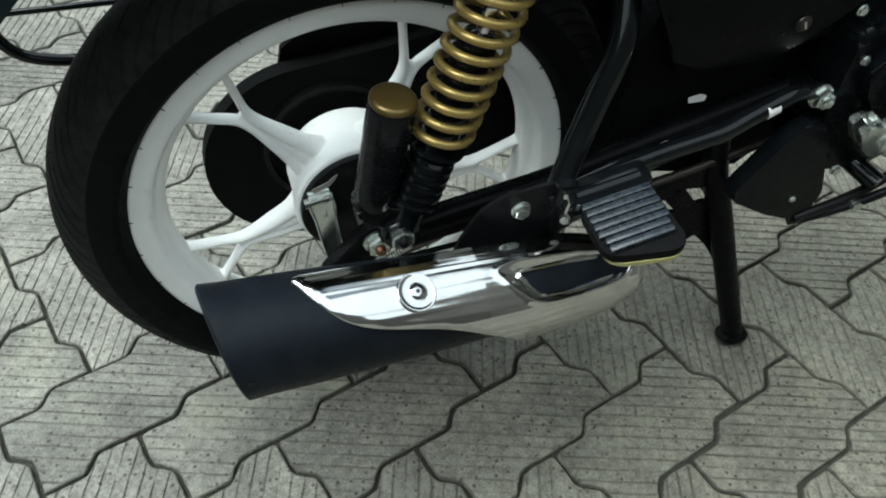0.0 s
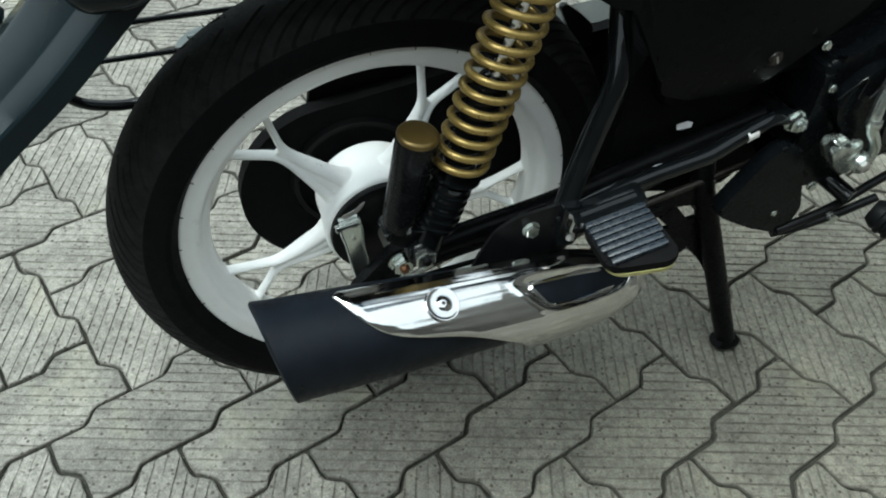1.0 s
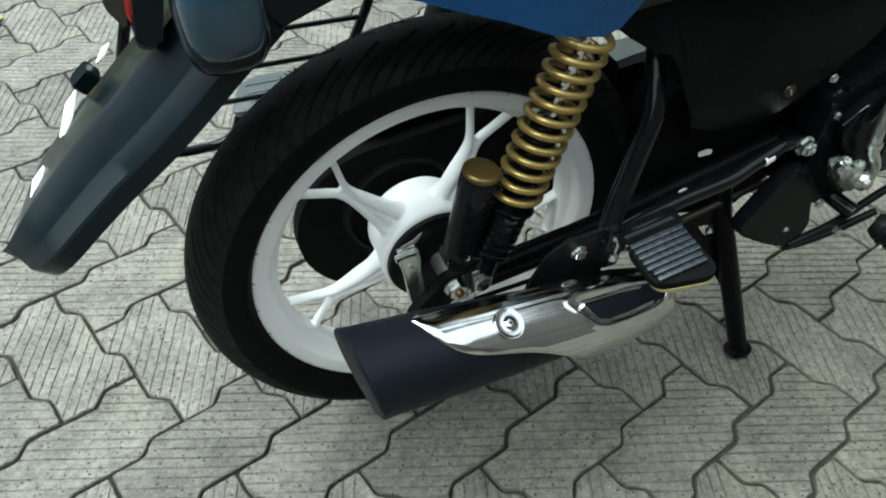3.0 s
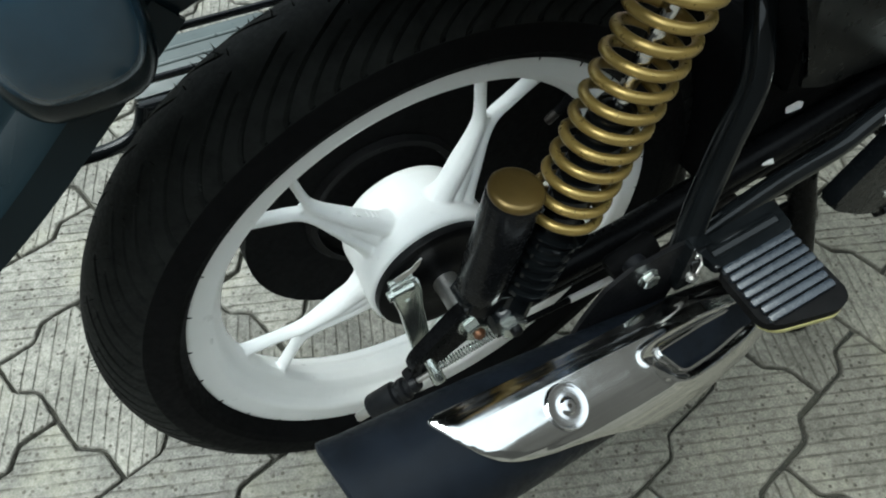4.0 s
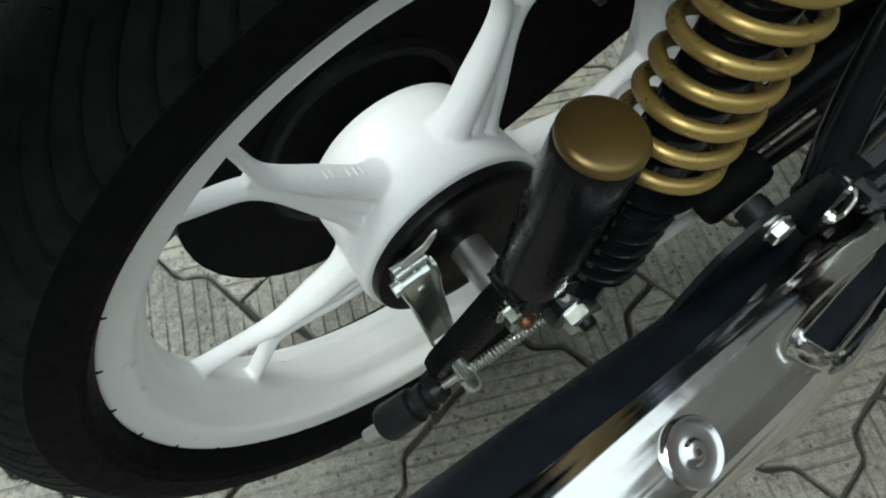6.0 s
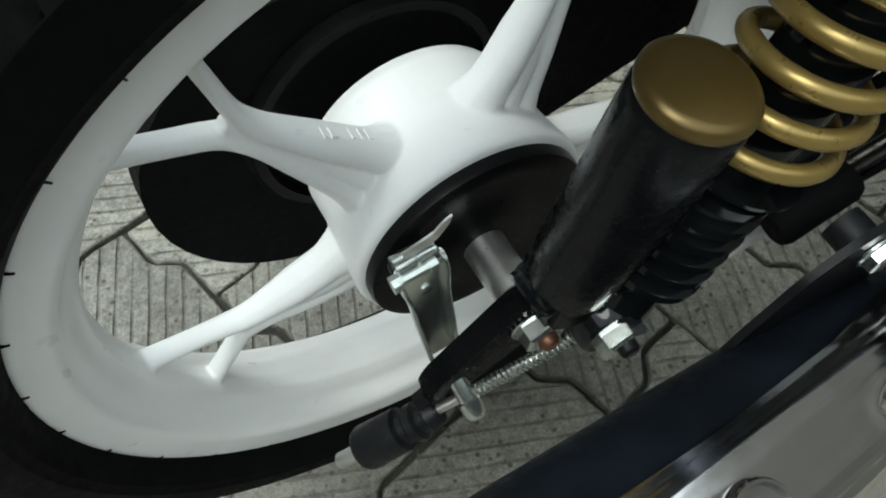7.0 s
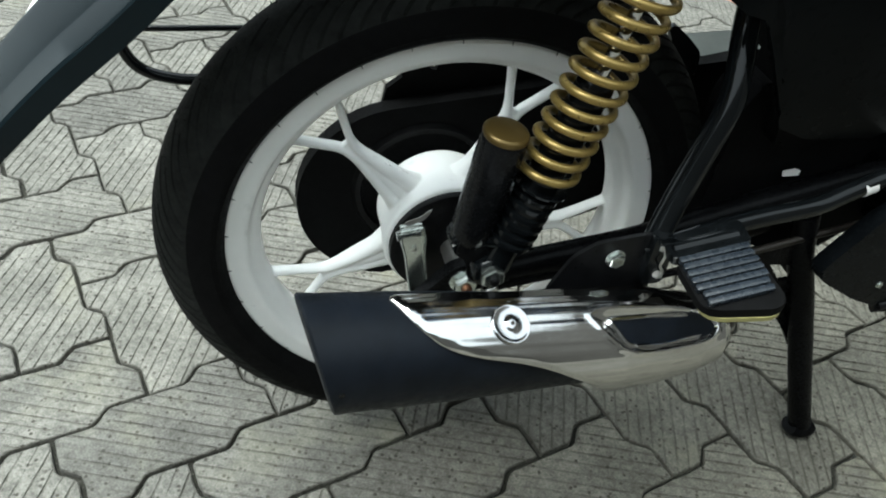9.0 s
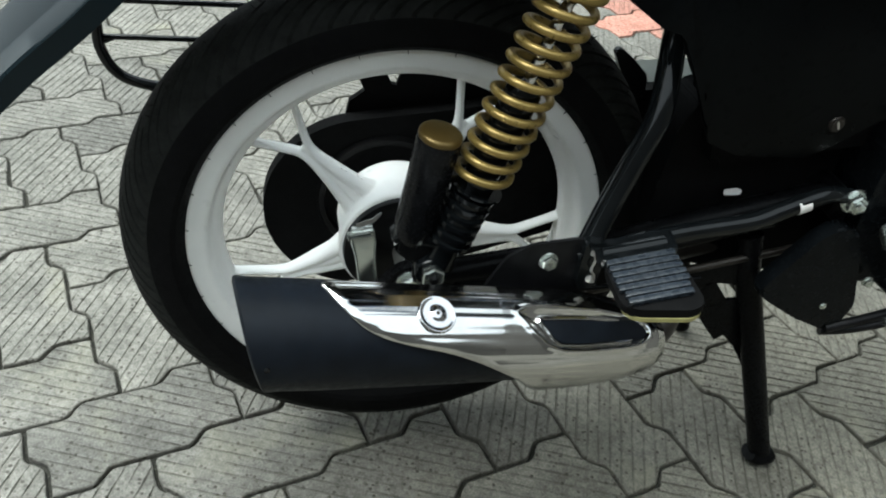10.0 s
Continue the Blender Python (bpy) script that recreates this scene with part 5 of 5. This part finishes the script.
def offset_poly(poly, d):
    """A polygon moved inwards by d (anticlockwise outline)."""
    out = []
    m = len(poly)
    for i in range(m):
        a, p, b = (Vector(poly[k % m]) for k in (i - 1, i, i + 1))
        u, v = (p - a).normalized(), (b - p).normalized()
        nu, nv = Vector((-u.y, u.x)), Vector((-v.y, v.x))
        k = 1 + nu.dot(nv)
        q = p + (nu + nv) * (d / max(0.2, k))
        out.append((q.x, q.y))
    return out


def paver_outline():
    z, s0, s1 = 0.075, 0.40, 0.60
    bottom = [(0, 0), (s0, z), (s1, -z), (1 + s0, z), (1 + s1, -z)]
    right = [(2, 0), (2 - z, s0), (2 + z, s1)]
    top = [(2, 1), (1 + s1, 1 - z), (1 + s0, 1 + z), (s1, 1 - z), (s0, 1 + z)]
    left = [(0, 1), (z, s1), (-z, s0)]
    pts = bottom + right + top + left
    pts = [((u - 1) * PA, -(v - 0.5) * PA) for u, v in pts][::-1]
    return round_poly(pts, 0.006, 3)


def crumbled(poly, seed, rough):
    """An outline with more points, worn unevenly."""
    out = []
    for i, p in enumerate(poly):
        q = poly[(i + 1) % len(poly)]
        k = max(1, round(math.dist(p, q) / 0.011))
        out += [(p[0] + (q[0] - p[0]) * j / k, p[1] + (q[1] - p[1]) * j / k) for j in range(k)]
    return [(x + rough * noise.noise((x * 90, y * 90, seed)), y + rough * noise.noise((x * 90, y * 90, seed + 7.3))) for x, y in out]


def paver_mesh(name, grooves, material, shift=0.0):
    ol = paver_outline()
    if grooves:
        ol = crumbled(ol, shift * 1000, 0.0016)
    rings = [(offset_poly(ol, 0.0024), -0.016), (offset_poly(ol, 0.0024), -0.0040), (offset_poly(ol, 0.0030), -0.0014), (offset_poly(ol, 0.0046), 0.0)]
    bm = bmesh.new()
    vs = [[bm.verts.new((x, y, z)) for x, y in r] for r, z in rings]
    m = len(ol)
    for a, b in zip(vs, vs[1:]):
        for k in range(m):
            bm.faces.new((a[k], a[(k + 1) % m], b[(k + 1) % m], b[k]))
    bm.faces.new(vs[-1])
    if grooves:
        n = Vector((math.sin(radians(45)), math.cos(radians(45)), 0))
        step = 0.0159
        centre = []
        for i in range(-9, 10):
            c = i * step + shift
            for off in (-0.0021, -0.0009, 0.0009, 0.0021):
                bmesh.ops.bisect_plane(bm, geom=[*bm.verts, *bm.edges, *bm.faces], dist=1e-5, plane_co=n * (c + off), plane_no=n)
            centre.append(c)
        side = Vector((n.y, -n.x, 0))
        for i in range(-14, 15):
            bmesh.ops.bisect_plane(bm, geom=[*bm.verts, *bm.edges, *bm.faces], dist=1e-5, plane_co=side * (i * 0.0105), plane_no=side)
        for v in bm.verts:
            if v.co.z > -0.0013:
                here, row = v.co.dot(n), round((v.co.dot(n) - shift) / step)
                p = Vector((v.co.x * 40, v.co.y * 40, row * 9.7 + shift * 500))
                if any(abs(abs(here - c) - 0.0009) < 2e-5 for c in centre):
                    v.co.z -= 0.0020 * min(1.2, max(0.12, 0.75 + 0.9 * noise.noise(p)))
                v.co += n * 0.0011 * noise.noise(p + Vector((3.1, 5.7, 1.3)))
    for f in bm.faces:
        f.smooth = False
    me = bpy.data.meshes.new(name)
    bm.to_mesh(me)
    bm.free()
    me.materials.append(material)
    return me


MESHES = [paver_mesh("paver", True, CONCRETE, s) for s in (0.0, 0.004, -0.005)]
RED_MESH = paver_mesh("paver", True, RED_CONCRETE)
FAR_MESH = paver_mesh("paver_far", False, CONCRETE)
paving = new("pavement")
tagged(paving, "grey zigzag concrete paving stones laid in herringbone", "pavement", kind="structure")
rng = random.Random(11)
spots = []
for i in range(-40, 41):
    for j in range(-24, 25):
        for kind in (0, 1):
            u, v = i + 2 * j, i - 2 * j
            cu, cv = (u + 1, v + 0.5) if kind == 0 else (u + 2.5, v)
            c = PO + PA * (cu * E1 + cv * E2)
            if -3.4 < c.x < 1.93 and -3.1 < c.y < 3.6:
                spots.append((c, PTH - (math.pi / 2 if kind else 0)))
spots.sort(key=lambda s: (s[0] - Vector((0.15, 0.25))).length)
far_bm = bmesh.new()
for n_, (c, turn) in enumerate(spots):
    m = Matrix.LocRotScale((c.x + rng.uniform(-0.0012, 0.0012), c.y + rng.uniform(-0.0012, 0.0012), rng.uniform(-0.0016, 0.0004)),
                           Euler((radians(rng.uniform(-0.35, 0.35)), radians(rng.uniform(-0.35, 0.35)), turn + radians(rng.uniform(-0.5, 0.5)))), None)
    grassy = c.y > 1.60 and c.x < 0.55
    if grassy:
        continue
    red = c.x > 0.80 and 1.25 < c.y < 1.75
    if n_ < 300 or red:
        ob = new("paver", RED_MESH if red else MESHES[n_ % 3])
        ob.parent = paving
        ob.matrix_basis = m
    else:
        FAR_MESH.transform(m)
        far_bm.from_mesh(FAR_MESH)
        FAR_MESH.transform(m.inverted())
far_me = bpy.data.meshes.new("far_pavers")
far_bm.to_mesh(far_me)
far_bm.free()
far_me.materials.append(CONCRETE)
far_ob = new("far_pavers", far_me)
far_ob.parent = paving
tagged(far_ob, "further zigzag paving stones", kind="stuff")

# ---- grass bed and a fallen leaf ----
bed = part("grass_bed", slab([(-2.6, 1.58), (0.50, 1.62), (0.52, 3.4), (-2.6, 3.4)], (0, 0, -0.006), (1, 0, 0), (0, 1, 0), 0.016), EARTH)
tagged(bed, "bare earth bed with sparse grass beside the paving", "bed", kind="structure")
gb = bmesh.new()
for i in range(15000):
    x, y = rng.uniform(-2.2, 0.50), 1.60 + abs(rng.gauss(0, 0.32))
    h, a, lean = rng.uniform(0.015, 0.055), rng.uniform(0, 6.28), rng.uniform(0, 0.03)
    d = Vector((math.cos(a), math.sin(a), 0))
    s = Vector((-d.y, d.x, 0)) * rng.uniform(0.0012, 0.0028)
    b = Vector((x, y, 0.001))
    v = [gb.verts.new(p) for p in (b - s, b + s, b + s * 0.6 + d * lean * 0.5 + Vector((0, 0, h * 0.7)), b + d * lean + Vector((0, 0, h)))]
    gb.faces.new(v)
gme = bpy.data.meshes.new("grass")
gb.to_mesh(gme)
gb.free()
gme.materials.append(GRASS)
tagged(new("grass", gme), "short green grass in the earth bed", "grass", kind="stuff")


def build_leaf(x, y, turn, size):
    bm = bmesh.new()
    rows = []
    for i in range(9):
        s = i / 8
        w = 0.36 * math.sin(math.pi * s ** 0.85) * (1 - 0.25 * s)
        z = 0.06 * math.sin(s * 3.0) + 0.02
        rows.append([bm.verts.new(Vector((s - 0.5, k * w, z + 0.12 * abs(k) * w)) * size) for k in (-1, -0.5, 0, 0.5, 1)])
    for a, b in zip(rows, rows[1:]):
        for k in range(4):
            bm.faces.new((a[k], a[k + 1], b[k + 1], b[k]))
    bmesh.ops.solidify(bm, geom=list(bm.faces), thickness=0.0006)
    ob = part("leaf", bm, LEAF, None, "", 60)
    ob.matrix_basis = pose(x, y, 0.001, 0, 0, turn)
    return tagged(ob, "dry yellow-brown leaf lying on the paving", "leaf")


build_leaf(-0.585, 1.425, 40, 0.085)

# ---- unseen plain walls round the yard, added to limit sky light and chrome reflections ----
for name, poly, high in (("unseen_wall_south", [(-8.0, -3.4), (2.2, -3.4), (2.2, -3.2), (-8.0, -3.2)], 3.1), ("unseen_wall_west", [(-5.2, -3.2), (-5.0, -3.2), (-5.0, 1.2), (-5.2, 1.2)], 3.4), ("unseen_wall_east", [(2.0, -3.2), (2.2, -3.2), (2.2, 6.0), (2.0, 6.0)], 2.6),
                         ("unseen_wall_north", [(-6.0, 6.0), (2.2, 6.0), (2.2, 6.2), (-6.0, 6.2)], 2.5)):
    w = part(name, slab(poly, (0, 0, high / 2 - 0.02), (1, 0, 0), (0, 1, 0), high), PLASTER)
    tagged(w, "plain plastered wall, unseen, added to shape light and reflections", "wall", kind="structure")
